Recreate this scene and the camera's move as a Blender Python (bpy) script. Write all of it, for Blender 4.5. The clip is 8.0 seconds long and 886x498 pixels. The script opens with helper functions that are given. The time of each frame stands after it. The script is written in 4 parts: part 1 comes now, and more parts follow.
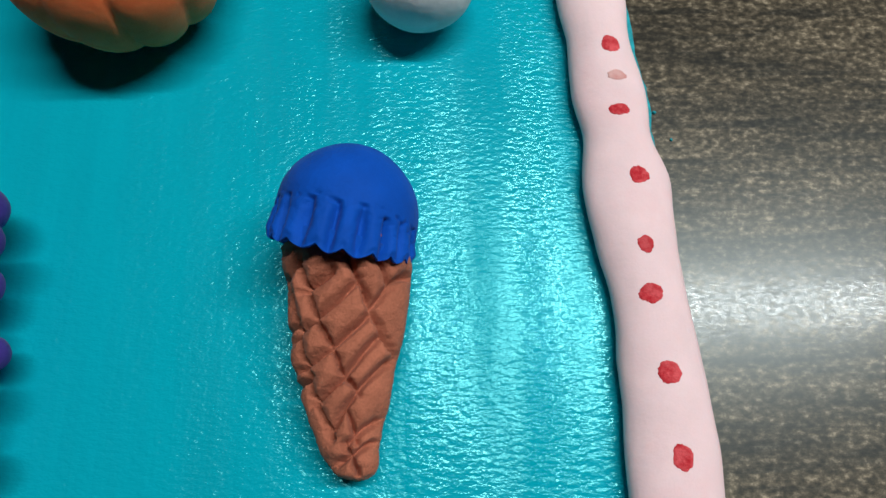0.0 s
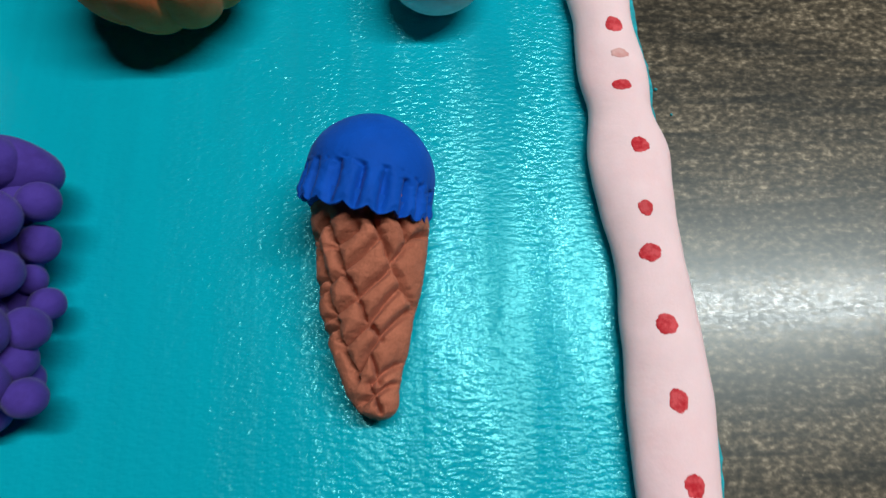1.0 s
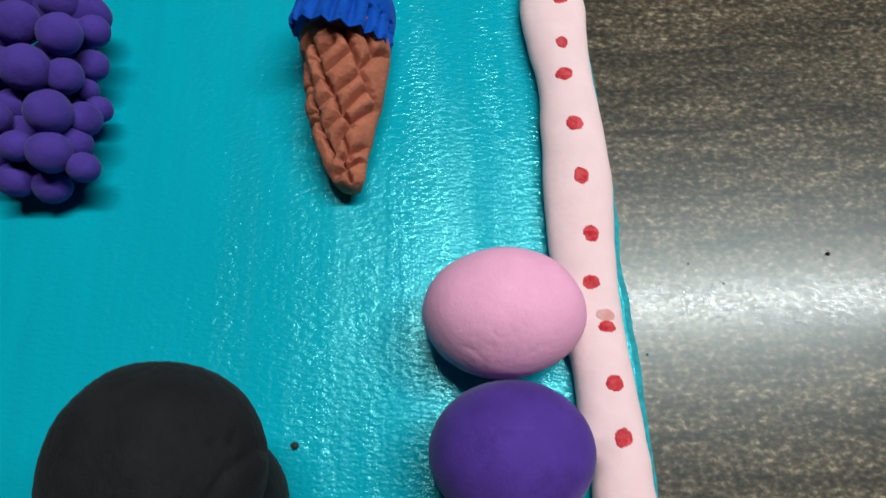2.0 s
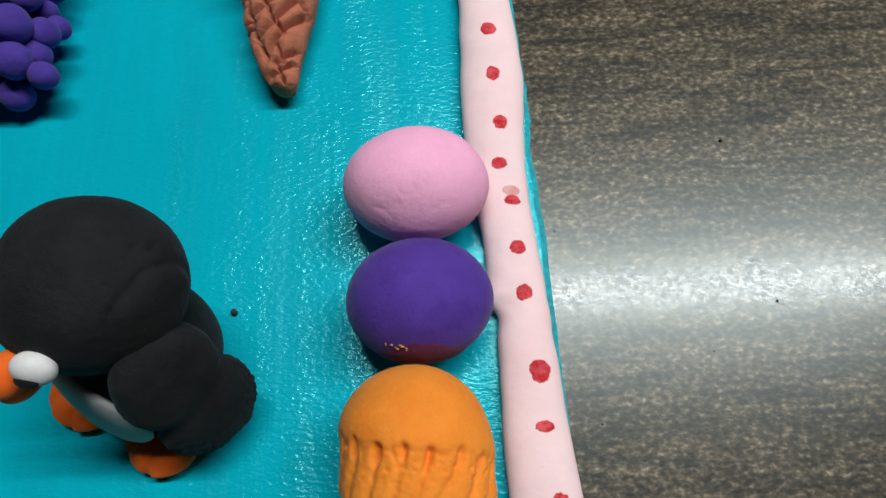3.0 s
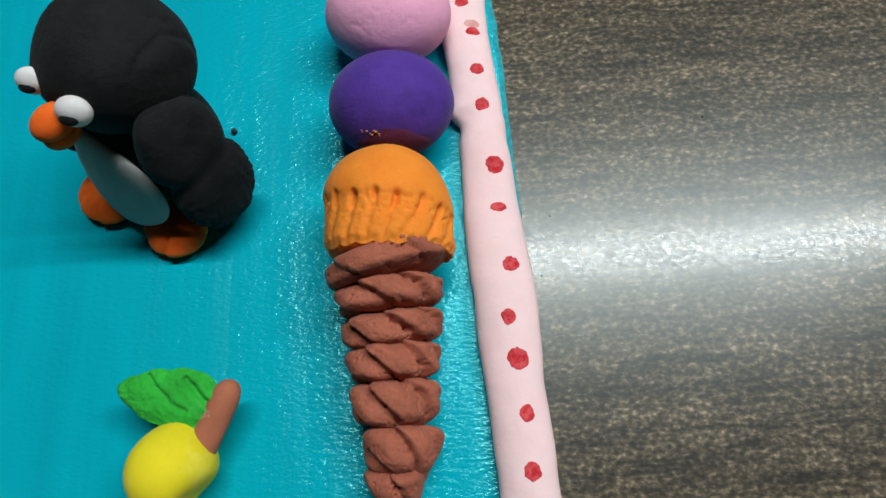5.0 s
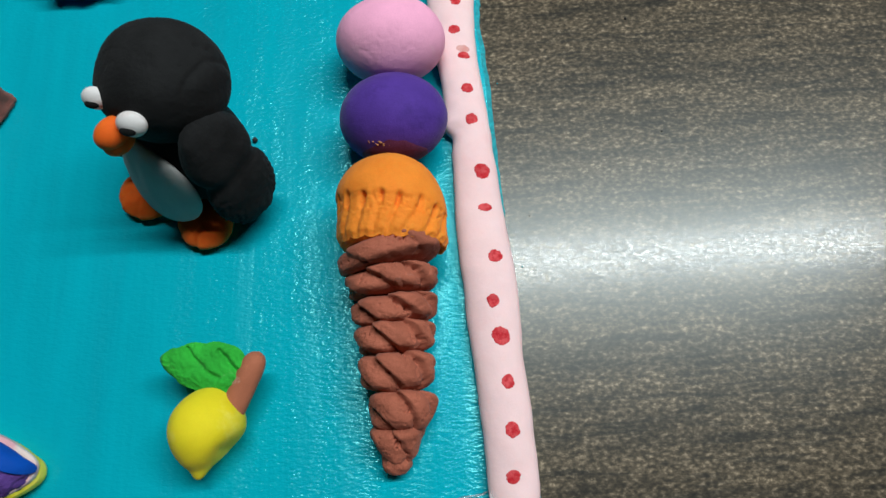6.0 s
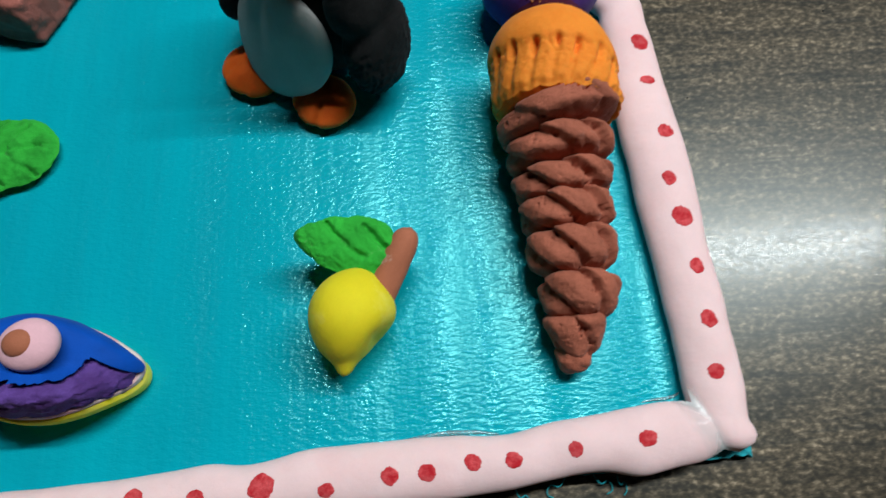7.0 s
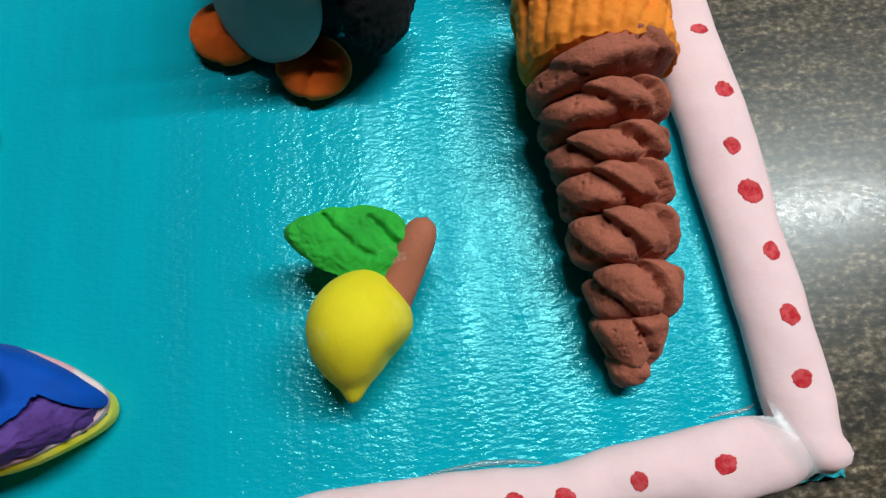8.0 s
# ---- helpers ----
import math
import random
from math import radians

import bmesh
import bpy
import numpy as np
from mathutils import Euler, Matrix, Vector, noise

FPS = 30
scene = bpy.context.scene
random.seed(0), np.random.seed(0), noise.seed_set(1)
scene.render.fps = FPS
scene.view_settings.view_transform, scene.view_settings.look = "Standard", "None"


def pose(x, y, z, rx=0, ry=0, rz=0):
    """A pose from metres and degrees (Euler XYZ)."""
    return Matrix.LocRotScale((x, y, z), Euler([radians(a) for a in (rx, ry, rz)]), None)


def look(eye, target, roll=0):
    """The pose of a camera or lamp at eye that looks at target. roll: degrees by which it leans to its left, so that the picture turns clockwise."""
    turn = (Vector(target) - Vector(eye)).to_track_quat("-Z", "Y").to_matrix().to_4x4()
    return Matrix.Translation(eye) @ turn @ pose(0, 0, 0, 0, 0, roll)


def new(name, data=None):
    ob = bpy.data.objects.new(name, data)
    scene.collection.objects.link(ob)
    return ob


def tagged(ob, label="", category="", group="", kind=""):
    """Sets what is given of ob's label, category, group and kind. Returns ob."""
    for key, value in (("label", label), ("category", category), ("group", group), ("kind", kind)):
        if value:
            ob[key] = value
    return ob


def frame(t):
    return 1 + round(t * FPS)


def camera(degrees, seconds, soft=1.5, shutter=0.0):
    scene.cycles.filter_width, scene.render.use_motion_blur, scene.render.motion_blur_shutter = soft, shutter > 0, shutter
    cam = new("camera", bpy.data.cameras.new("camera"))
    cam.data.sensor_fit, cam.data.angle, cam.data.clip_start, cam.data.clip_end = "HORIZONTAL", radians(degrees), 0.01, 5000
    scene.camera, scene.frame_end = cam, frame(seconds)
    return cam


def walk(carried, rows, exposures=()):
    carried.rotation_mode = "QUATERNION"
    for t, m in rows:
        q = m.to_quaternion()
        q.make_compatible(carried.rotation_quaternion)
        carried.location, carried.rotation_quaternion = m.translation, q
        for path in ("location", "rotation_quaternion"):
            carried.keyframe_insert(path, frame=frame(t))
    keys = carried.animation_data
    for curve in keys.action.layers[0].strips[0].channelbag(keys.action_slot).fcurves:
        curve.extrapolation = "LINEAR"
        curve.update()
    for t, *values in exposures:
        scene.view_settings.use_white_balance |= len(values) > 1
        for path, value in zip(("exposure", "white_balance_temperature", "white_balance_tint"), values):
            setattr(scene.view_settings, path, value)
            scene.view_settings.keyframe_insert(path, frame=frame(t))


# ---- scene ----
cam = camera(72.0, 8.0, shutter=0.25)
PATH = [
    (0, (-0.00066, 0.01976, 0.11202), (0.00497, 0.06407, -0.03117), 5.24),
    (0.2, (-0.00129, 0.01863, 0.11212), (0.00482, 0.06193, -0.03136), 6.02),
    (0.5, (-0.00095, 0.01654, 0.11238), (0.00492, 0.06038, -0.03095), 5.63),
    (0.8, (-0.00229, 0.01373, 0.11381), (0.00229, 0.05800, -0.02942), 4.02),
    (1, (-0.00172, 0.00999, 0.11888), (0.00097, 0.05450, -0.02434), 1.70),
    (1.2, (-0.00077, -0.00249, 0.12686), (-0.00071, 0.04500, -0.01541), -1.59),
    (1.5, (0.00123, -0.02071, 0.13194), (0.00097, 0.02675, -0.01035), -1.94),
    (1.8, (0.00622, -0.03641, 0.13512), (0.00630, 0.01126, -0.00710), -1.53),
    (2, (0.00904, -0.04608, 0.13519), (0.00908, 0.00288, -0.00659), -1.73),
    (2.2, (0.01225, -0.05463, 0.13603), (0.01154, -0.00461, -0.00539), -2.75),
    (3.3, (0.02890, -0.08387, 0.14029), (0.02843, -0.03441, -0.00132), -3.86),
    (3.5, (0.02666, -0.08700, 0.13840), (0.02623, -0.03722, -0.00309), -3.62),
    (3.8, (0.02611, -0.09140, 0.13536), (0.02526, -0.04327, -0.00670), -4.20),
    (4, (0.02687, -0.09542, 0.13532), (0.02604, -0.04737, -0.00678), -4.39),
    (4.2, (0.03037, -0.10222, 0.13674), (0.02855, -0.05436, -0.00541), -5.89),
    (4.5, (0.03522, -0.11009, 0.14052), (0.03374, -0.06320, -0.00196), -5.67),
    (4.7, (0.03231, -0.11769, 0.14093), (0.03172, -0.07178, -0.00188), -4.78),
    (5.8, (0.03153, -0.13687, 0.17605), (0.03095, -0.09184, 0.03297), -4.18),
    (6, (0.03017, -0.13730, 0.17108), (0.03244, -0.09104, 0.02841), -0.95),
    (6.2, (0.01965, -0.13715, 0.16222), (0.02393, -0.08987, 0.01994), 1.48),
    (6.5, (0.00176, -0.14384, 0.15477), (0.00434, -0.09502, 0.01296), -0.13),
    (6.8, (-0.00832, -0.15521, 0.14468), (-0.00461, -0.10507, 0.00337), 0.52),
    (7, (-0.01485, -0.16001, 0.13729), (-0.00898, -0.11005, -0.00402), 2.48),
    (7.2, (-0.02104, -0.16034, 0.12931), (-0.01483, -0.11166, -0.01243), 2.51),
    (7.5, (-0.02483, -0.15463, 0.12182), (-0.01786, -0.10733, -0.02036), 3.42),
    (7.8, (-0.02106, -0.15053, 0.11635), (-0.01417, -0.10473, -0.02632), 2.83),
    (8, (-0.01919, -0.14849, 0.11559), (-0.01212, -0.10429, -0.02758), 2.75),
]
walk(cam, [(t, look(eye, target, roll)) for t, eye, target, roll in PATH],
     exposures=[(0.0, -0.15), (1.0, -0.14), (2.0, -0.04), (3.5, 0.02), (6.5, 0.05), (8.0, 0.06)])

# ---- light ----
MM = 0.001
world = bpy.data.worlds.new("room_air")
world.use_nodes = True
world.node_tree.nodes["Background"].inputs[0].default_value = (0.8, 0.9, 1.0, 1)
world.node_tree.nodes["Background"].inputs[1].default_value = 0.003
scene.world = world
# one tube lamp over the table, lying along x
TUBE = (0.55, 0.30, 1.35)
lamp = bpy.data.lights.new("tube_glow", "AREA")
lamp.shape, lamp.size, lamp.size_y = "RECTANGLE", 1.35, 0.045
lamp.energy, lamp.color = 27.5, (0.92, 1.0, 1.01)
new("tube_glow", lamp).matrix_world = pose(TUBE[0], TUBE[1], TUBE[2] - 0.03)


# ---- materials ----
def mat_base(name):
    m = bpy.data.materials.new(name)
    m.use_nodes = True
    nt = m.node_tree
    return m, nt, nt.nodes["Principled BSDF"]


def node(nt, kind, **values):
    n = nt.nodes.new(kind)
    for key, v in values.items():
        n.inputs[key.replace("_", " ")].default_value = v
    return n


def coords(nt, scale=(1, 1, 1), turn=(0, 0, 0)):
    tc = nt.nodes.new("ShaderNodeTexCoord")
    mp = node(nt, "ShaderNodeMapping", Scale=scale, Rotation=turn)
    nt.links.new(tc.outputs["Object"], mp.inputs["Vector"])
    return mp.outputs["Vector"]


def noise_tex(nt, vec, scale, detail=3.0, rough=0.5):
    n = node(nt, "ShaderNodeTexNoise", Scale=scale, Detail=detail, Roughness=rough)
    nt.links.new(vec, n.inputs["Vector"])
    return n.outputs["Fac"]


def ramp(nt, fac, stops):
    r = nt.nodes.new("ShaderNodeValToRGB")
    r.color_ramp.elements[0].position, r.color_ramp.elements[0].color = stops[0][0], (*stops[0][1], 1)
    r.color_ramp.elements[1].position, r.color_ramp.elements[1].color = stops[-1][0], (*stops[-1][1], 1)
    for p, c in stops[1:-1]:
        e = r.color_ramp.elements.new(p)
        e.color = (*c, 1)
    nt.links.new(fac, r.inputs["Fac"])
    return r.outputs["Color"]


def bump(nt, height, strength, distance, before=None):
    b = node(nt, "ShaderNodeBump", Strength=strength, Distance=distance)
    nt.links.new(height, b.inputs["Height"])
    if before:
        nt.links.new(before, b.inputs["Normal"])
    return b.outputs["Normal"]


def mix(nt, fac, a, b, kind="MIX"):
    m = nt.nodes.new("ShaderNodeMix")
    m.data_type, m.blend_type = "RGBA", kind
    if isinstance(fac, float):
        m.inputs[0].default_value = fac
    else:
        nt.links.new(fac, m.inputs[0])
    for slot, v in ((6, a), (7, b)):
        if isinstance(v, tuple):
            m.inputs[slot].default_value = (*v, 1)
        else:
            nt.links.new(v, m.inputs[slot])
    return m.outputs[2]


def clay(name, colour, stain=None, stain_at=(0.62, 0.75), grain=0.35, rough=0.72, spread=0.12, soft=0.0, blotch=120.0, fuzz=0.05, peel=0.35):
    """Matte modelling clay: mottled colour, fine grain, shallow dents; stain is a second colour in patches."""
    m, nt, p = mat_base(name)
    vec = coords(nt)
    dark, light = tuple(c * (1 - spread) for c in colour), tuple(min(1, c * (1 + spread * 0.7)) for c in colour)
    col = ramp(nt, noise_tex(nt, vec, 170, 4), [(0.3, dark), (0.7, light)])
    if stain:
        patch = ramp(nt, noise_tex(nt, vec, blotch, 5, 0.65), [(stain_at[0], (0, 0, 0)), (stain_at[1], (1, 1, 1))])
        col = mix(nt, patch, col, stain)
    speck = ramp(nt, noise_tex(nt, vec, 2600, 2), [(0.35, (1 - 0.12 * grain,) * 3), (0.6, (1, 1, 1))])
    col = mix(nt, 1.0, col, speck, "MULTIPLY")
    nt.links.new(col, p.inputs["Base Color"])
    p.inputs["Roughness"].default_value = rough
    p.inputs["Specular IOR Level"].default_value = 0.12
    p.inputs["Sheen Weight"].default_value = fuzz
    p.inputs["Sheen Roughness"].default_value = 0.45
    if soft:
        p.inputs["Subsurface Weight"].default_value = soft
        p.inputs["Subsurface Radius"].default_value = (0.004, 0.002, 0.0015)
        p.inputs["Subsurface Scale"].default_value = 0.5
    n = bump(nt, noise_tex(nt, vec, 320, 3), peel, 0.0006)
    n = bump(nt, noise_tex(nt, vec, 900, 4, 0.65), grain * 0.6, 0.0004, n)
    n = bump(nt, noise_tex(nt, vec, 2600, 3, 0.6), grain, 0.00016, n)
    nt.links.new(n, p.inputs["Normal"])
    return m


PINK_PALE = clay("pale_pink_clay", (0.88, 0.625, 0.63), (0.87, 0.58, 0.585), (0.52, 0.72), blotch=70.0, grain=0.15, spread=0.04, rough=0.6, soft=0.15, peel=0.2)
RED_DOT = clay("red_dot_clay", (0.7, 0.085, 0.095), (0.52, 0.014, 0.024), (0.4, 0.62), grain=0.8, spread=0.2, rough=0.6, blotch=620.0)
RED_FADED = clay("faded_red_smear", (0.72, 0.40, 0.37), (0.66, 0.27, 0.25), (0.5, 0.65), rough=0.65)
BLUE = clay("blue_clay", (0.001, 0.072, 0.43), spread=0.12)
TERRACOTTA = clay("reddish_brown_clay", (0.46, 0.148, 0.086), (0.37, 0.118, 0.066), (0.55, 0.72), grain=1.0, spread=0.15, rough=0.85)
COCOA = clay("cocoa_brown_clay", (0.395, 0.12, 0.073), (0.44, 0.23, 0.18), (0.63, 0.74), grain=0.95, spread=0.16, rough=0.75)
CHOC = clay("chocolate_brown_clay", (0.35, 0.115, 0.092), (0.29, 0.094, 0.074), (0.5, 0.68), grain=0.9, spread=0.2, rough=0.85)
ROSE = clay("rose_pink_clay", (0.9, 0.405, 0.59), (0.87, 0.44, 0.58), (0.6, 0.75), grain=0.35, spread=0.05, peel=0.12)
VIOLET = clay("violet_clay", (0.083, 0.035, 0.28), (0.06, 0.025, 0.21), (0.5, 0.7), grain=0.5, spread=0.12, fuzz=0.12, peel=0.2)
STAIN_CRUMB = clay("ochre_crumb_clay", (0.55, 0.25, 0.09), (0.35, 0.1, 0.05), (0.5, 0.6), blotch=900.0)
GRAPE = clay("grape_violet_clay", (0.07, 0.038, 0.27), (0.055, 0.028, 0.21), (0.5, 0.7), grain=0.5, spread=0.14, rough=0.8, fuzz=0.1)
ORANGE = clay("orange_clay", (0.87, 0.26, 0.03), (0.82, 0.21, 0.02), (0.5, 0.7), grain=0.45, spread=0.07, soft=0.25)
PUMPKIN = clay("pumpkin_orange_clay", (0.9, 0.19, 0.06), (0.82, 0.15, 0.045), (0.5, 0.7), grain=0.3, spread=0.1, soft=0.35, peel=0.2)
WHITE = clay("white_clay", (0.72, 0.7, 0.69), (0.66, 0.58, 0.56), (0.55, 0.7), grain=0.2, spread=0.05)
BLACK = clay("black_clay", (0.0125, 0.013, 0.0135), (0.009, 0.0092, 0.0096), (0.5, 0.7), grain=0.85, spread=0.25, rough=0.8, fuzz=0.03)
BELLY = clay("pale_grey_clay", (0.38, 0.39, 0.38), grain=0.4, spread=0.06, peel=0.2)
FOOT = clay("deep_orange_clay", (0.78, 0.13, 0.014), grain=0.3, spread=0.1, soft=0.4)
YELLOW = clay("yellow_clay", (0.77, 0.64, 0.02), (0.82, 0.71, 0.1), (0.5, 0.66), grain=0.22, spread=0.05, blotch=75.0, soft=0.15, peel=0.2)
LEAF = clay("leaf_green_clay", (0.03, 0.4, 0.042), (0.02, 0.28, 0.028), (0.5, 0.7), grain=0.6, spread=0.14)
LEAF_CHALKY = clay("chalky_green_clay", (0.03, 0.4, 0.042), (0.16, 0.42, 0.13), (0.6, 0.74), grain=0.55, spread=0.2, rough=0.85, blotch=210.0)
STEM = clay("stem_brown_clay", (0.43, 0.145, 0.08), (0.52, 0.32, 0.25), (0.62, 0.7), grain=0.4, spread=0.1)
SALMON = clay("salmon_red_clay", (0.58, 0.12, 0.13), grain=0.25, spread=0.08)
ICING_PINK = clay("icing_pink_clay", (0.8, 0.46, 0.52), grain=0.25, spread=0.05)
CREAM = clay("cream_pink_clay", (0.72, 0.38, 0.42), (0.74, 0.6, 0.56), (0.5, 0.62), grain=0.25, spread=0.06)
ICING_VIOLET = clay("icing_violet_clay", (0.12, 0.055, 0.27), (0.08, 0.03, 0.17), (0.45, 0.65), grain=0.7, spread=0.16)
RUST = clay("rust_stain_clay", (0.11, 0.026, 0.07), (0.6, 0.3, 0.1), (0.66, 0.69), grain=0.5)


def painted_board():
    """Teal paint brushed over coarse card: a matt body under a crumpled glossy skin, the strokes differing in gloss."""
    m, nt, p = mat_base("teal_gloss_paint")
    strokes = noise_tex(nt, coords(nt, (150, 5, 1)), 1.0, 3)
    patches = noise_tex(nt, coords(nt, (105, 14, 1)), 1.0, 4)
    col = ramp(nt, noise_tex(nt, coords(nt, (40, 14, 1)), 1.0, 4), [(0.3, (0.001, 0.32, 0.41)), (0.7, (0.001, 0.365, 0.46))])
    col = mix(nt, ramp(nt, strokes, [(0.35, (0, 0, 0)), (0.75, (0.5, 0.5, 0.5))]), col, (0.002, 0.385, 0.475))
    smudge = ramp(nt, noise_tex(nt, coords(nt, (70, 420, 1)), 1.0, 4, 0.7), [(0.71, (0, 0, 0)), (0.78, (0.35, 0.35, 0.35))])
    col = mix(nt, smudge, col, (0.006, 0.2, 0.25))
    nt.links.new(col, p.inputs["Base Color"])
    p.inputs["Roughness"].default_value = 0.6
    p.inputs["Specular IOR Level"].default_value = 0.0
    relief = noise_tex(nt, coords(nt, (520, 980, 1), (0, 0, radians(14))), 1.0, 2.0, 0.6)
    b = node(nt, "ShaderNodeBump", Distance=0.00034)
    nt.links.new(ramp(nt, patches, [(0.37, (0.46, 0.46, 0.46)), (0.62, (1, 1, 1))]), b.inputs["Strength"])
    nt.links.new(relief, b.inputs["Height"])
    brush = noise_tex(nt, coords(nt, (420, 16, 1)), 1.0, 2)
    nt.links.new(bump(nt, brush, 0.3, 0.0003, bump(nt, relief, 0.16, 0.0008)), p.inputs["Normal"])
    skin = node(nt, "ShaderNodeBsdfGlossy", Color=(0.3, 1, 1, 1))
    nt.links.new(ramp(nt, strokes, [(0.36, (0.26, 0.26, 0.26)), (0.58, (0.16, 0.16, 0.16))]), skin.inputs["Roughness"])
    n = bump(nt, brush, 0.3, 0.0003, b.outputs["Normal"])
    nt.links.new(n, skin.inputs["Normal"])
    f = node(nt, "ShaderNodeFresnel", IOR=1.75)
    nt.links.new(n, f.inputs["Normal"])
    both = nt.nodes.new("ShaderNodeMixShader")
    worn = ramp(nt, noise_tex(nt, coords(nt, (85, 9, 1)), 1.0, 4, 0.6), [(0.39, (0.26, 0.26, 0.26)), (0.6, (1, 1, 1))])
    nt.links.new(mix(nt, 1.0, f.outputs[0], worn, "MULTIPLY"), both.inputs[0])
    nt.links.new(p.outputs[0], both.inputs[1])
    nt.links.new(skin.outputs[0], both.inputs[2])
    nt.links.new(both.outputs[0], nt.nodes["Material Output"].inputs["Surface"])
    return m


def laminate():
    """Dark wood-grain laminate, its grain along x: tan flecks on dark brown and a satin, grained sheen."""
    m, nt, p = mat_base("dark_wood_laminate")
    turn = (0, 0, radians(5))
    fleck = noise_tex(nt, coords(nt, (620, 950, 1), turn), 1.0, 3.0, 0.65)
    band = noise_tex(nt, coords(nt, (26, 170, 1), turn), 1.0, 5, 0.65)
    col = ramp(nt, fleck, [(0.34, (0.028, 0.021, 0.013)), (0.48, (0.074, 0.056, 0.036)), (0.59, (0.15, 0.117, 0.079)), (0.7, (0.34, 0.27, 0.19))])
    shade = ramp(nt, band, [(0.36, (0.52, 0.51, 0.5)), (0.62, (1.15, 1.12, 1.08))])
    col = mix(nt, 1.0, col, shade, "MULTIPLY")
    lines = ramp(nt, noise_tex(nt, coords(nt, (48, 460, 1), turn), 1.0, 4, 0.6), [(0.38, (0.48, 0.5, 0.53)), (0.5, (1, 1, 1))])
    col = mix(nt, 1.0, col, lines, "MULTIPLY")
    nt.links.new(col, p.inputs["Base Color"])
    fine = noise_tex(nt, coords(nt, (900, 2200, 1), turn), 1.0, 3, 0.6)
    p.inputs["Specular Tint"].default_value = (0.92, 1, 0.99, 1)
    p.inputs["Roughness"].default_value = 0.31
    p.inputs["Specular IOR Level"].default_value = 0.42
    p.inputs["Coat IOR"].default_value = 1.5
    glint = noise_tex(nt, coords(nt, (800, 1250, 1), turn), 1.0, 5, 0.8)
    nt.links.new(ramp(nt, glint, [(0.44, (0.03, 0.03, 0.03)), (0.64, (0.46, 0.46, 0.46))]), p.inputs["Coat Weight"])
    nt.links.new(ramp(nt, fine, [(0.35, (0.16, 0.16, 0.16)), (0.66, (0.09, 0.09, 0.09))]), p.inputs["Coat Roughness"])
    nt.links.new(bump(nt, fine, 0.15, 0.00006), p.inputs["Normal"])
    nt.links.new(bump(nt, fine, 0.25, 0.00004), p.inputs["Coat Normal"])
    return m


def plain(name, colour, rough, scale=30.0, spread=0.08, metal=0.0):
    m, nt, p = mat_base(name)
    col = ramp(nt, noise_tex(nt, coords(nt), scale, 4), [(0.3, tuple(c * (1 - spread) for c in colour)), (0.7, tuple(min(1, c * (1 + spread)) for c in colour))])
    nt.links.new(col, p.inputs["Base Color"])
    p.inputs["Roughness"].default_value, p.inputs["Metallic"].default_value = rough, metal
    return m


TEAL = painted_board()
TEAL_RAW = plain("teal_torn_card", (0.004, 0.29, 0.34), 0.8, 900, 0.3)
LAMINATE = laminate()
WALL = plain("grey_wall_paint", (0.1, 0.1, 0.098), 0.9, 6)
FLOOR = plain("floor_tile_grey", (0.18, 0.17, 0.16), 0.6, 5)
LEG_STEEL = plain("dark_steel", (0.05, 0.05, 0.05), 0.4, 80, 0.1, 0.8)
BATTEN = plain("white_enamel", (0.75, 0.75, 0.74), 0.4)
GRIT = plain("dark_grit", (0.02, 0.02, 0.02), 0.8, 900)


def glue_film():
    m, nt, p = mat_base("dried_clear_glue")
    p.inputs["Base Color"].default_value = (0.82, 0.9, 0.91, 1)
    p.inputs["Roughness"].default_value = 0.14
    p.inputs["IOR"].default_value = 1.42
    p.inputs["Transmission Weight"].default_value = 0.85
    nt.links.new(bump(nt, noise_tex(nt, coords(nt), 500, 3), 0.4, 0.0004), p.inputs["Normal"])
    return m


GLUE = glue_film()


def milky_glue():
    m, nt, p = mat_base("milky_dried_glue")
    col = ramp(nt, noise_tex(nt, coords(nt), 260, 4), [(0.35, (0.6, 0.7, 0.71)), (0.65, (0.78, 0.73, 0.73))])
    nt.links.new(col, p.inputs["Base Color"])
    p.inputs["Roughness"].default_value = 0.22
    p.inputs["Specular IOR Level"].default_value = 0.4
    thick = nt.nodes.new("ShaderNodeAttribute")
    thick.attribute_name = "thickness"
    nt.links.new(thick.outputs["Fac"], p.inputs["Alpha"])
    nt.links.new(bump(nt, noise_tex(nt, coords(nt), 420, 3), 0.35, 0.0005), p.inputs["Normal"])
    return m


MILKY = milky_glue()
TUBE_GLASS, _nt, _p = mat_base("lit_tube")
_p.inputs["Emission Color"].default_value, _p.inputs["Emission Strength"].default_value = (1, 1, 0.98, 1), 6.0

# ---- building helpers ----
ORIGIN = {}


def mesh(name, verts, faces, mats, index=None, smooth=True):
    me = bpy.data.meshes.new(name)
    me.from_pydata([tuple(v) for v in verts], [], faces)
    for m in mats if isinstance(mats, (list, tuple)) else [mats]:
        me.materials.append(m)
    if index:
        me.polygons.foreach_set("material_index", index)
    me.polygons.foreach_set("use_smooth", [smooth] * len(me.polygons))
    me.update()
    bm = bmesh.new()
    bm.from_mesh(me)
    bmesh.ops.recalc_face_normals(bm, faces=bm.faces)
    bm.to_mesh(me)
    bm.free()
    return me


def thing(name, base, label, category, group="", kind=""):
    """An Empty at a thing's base (millimetres), to parent its parts."""
    ob = new(name)
    ob.empty_display_size = 0.01
    ob.location = Vector(base) * MM
    ORIGIN[ob] = Vector(base)
    return tagged(ob, label, category, group, kind)


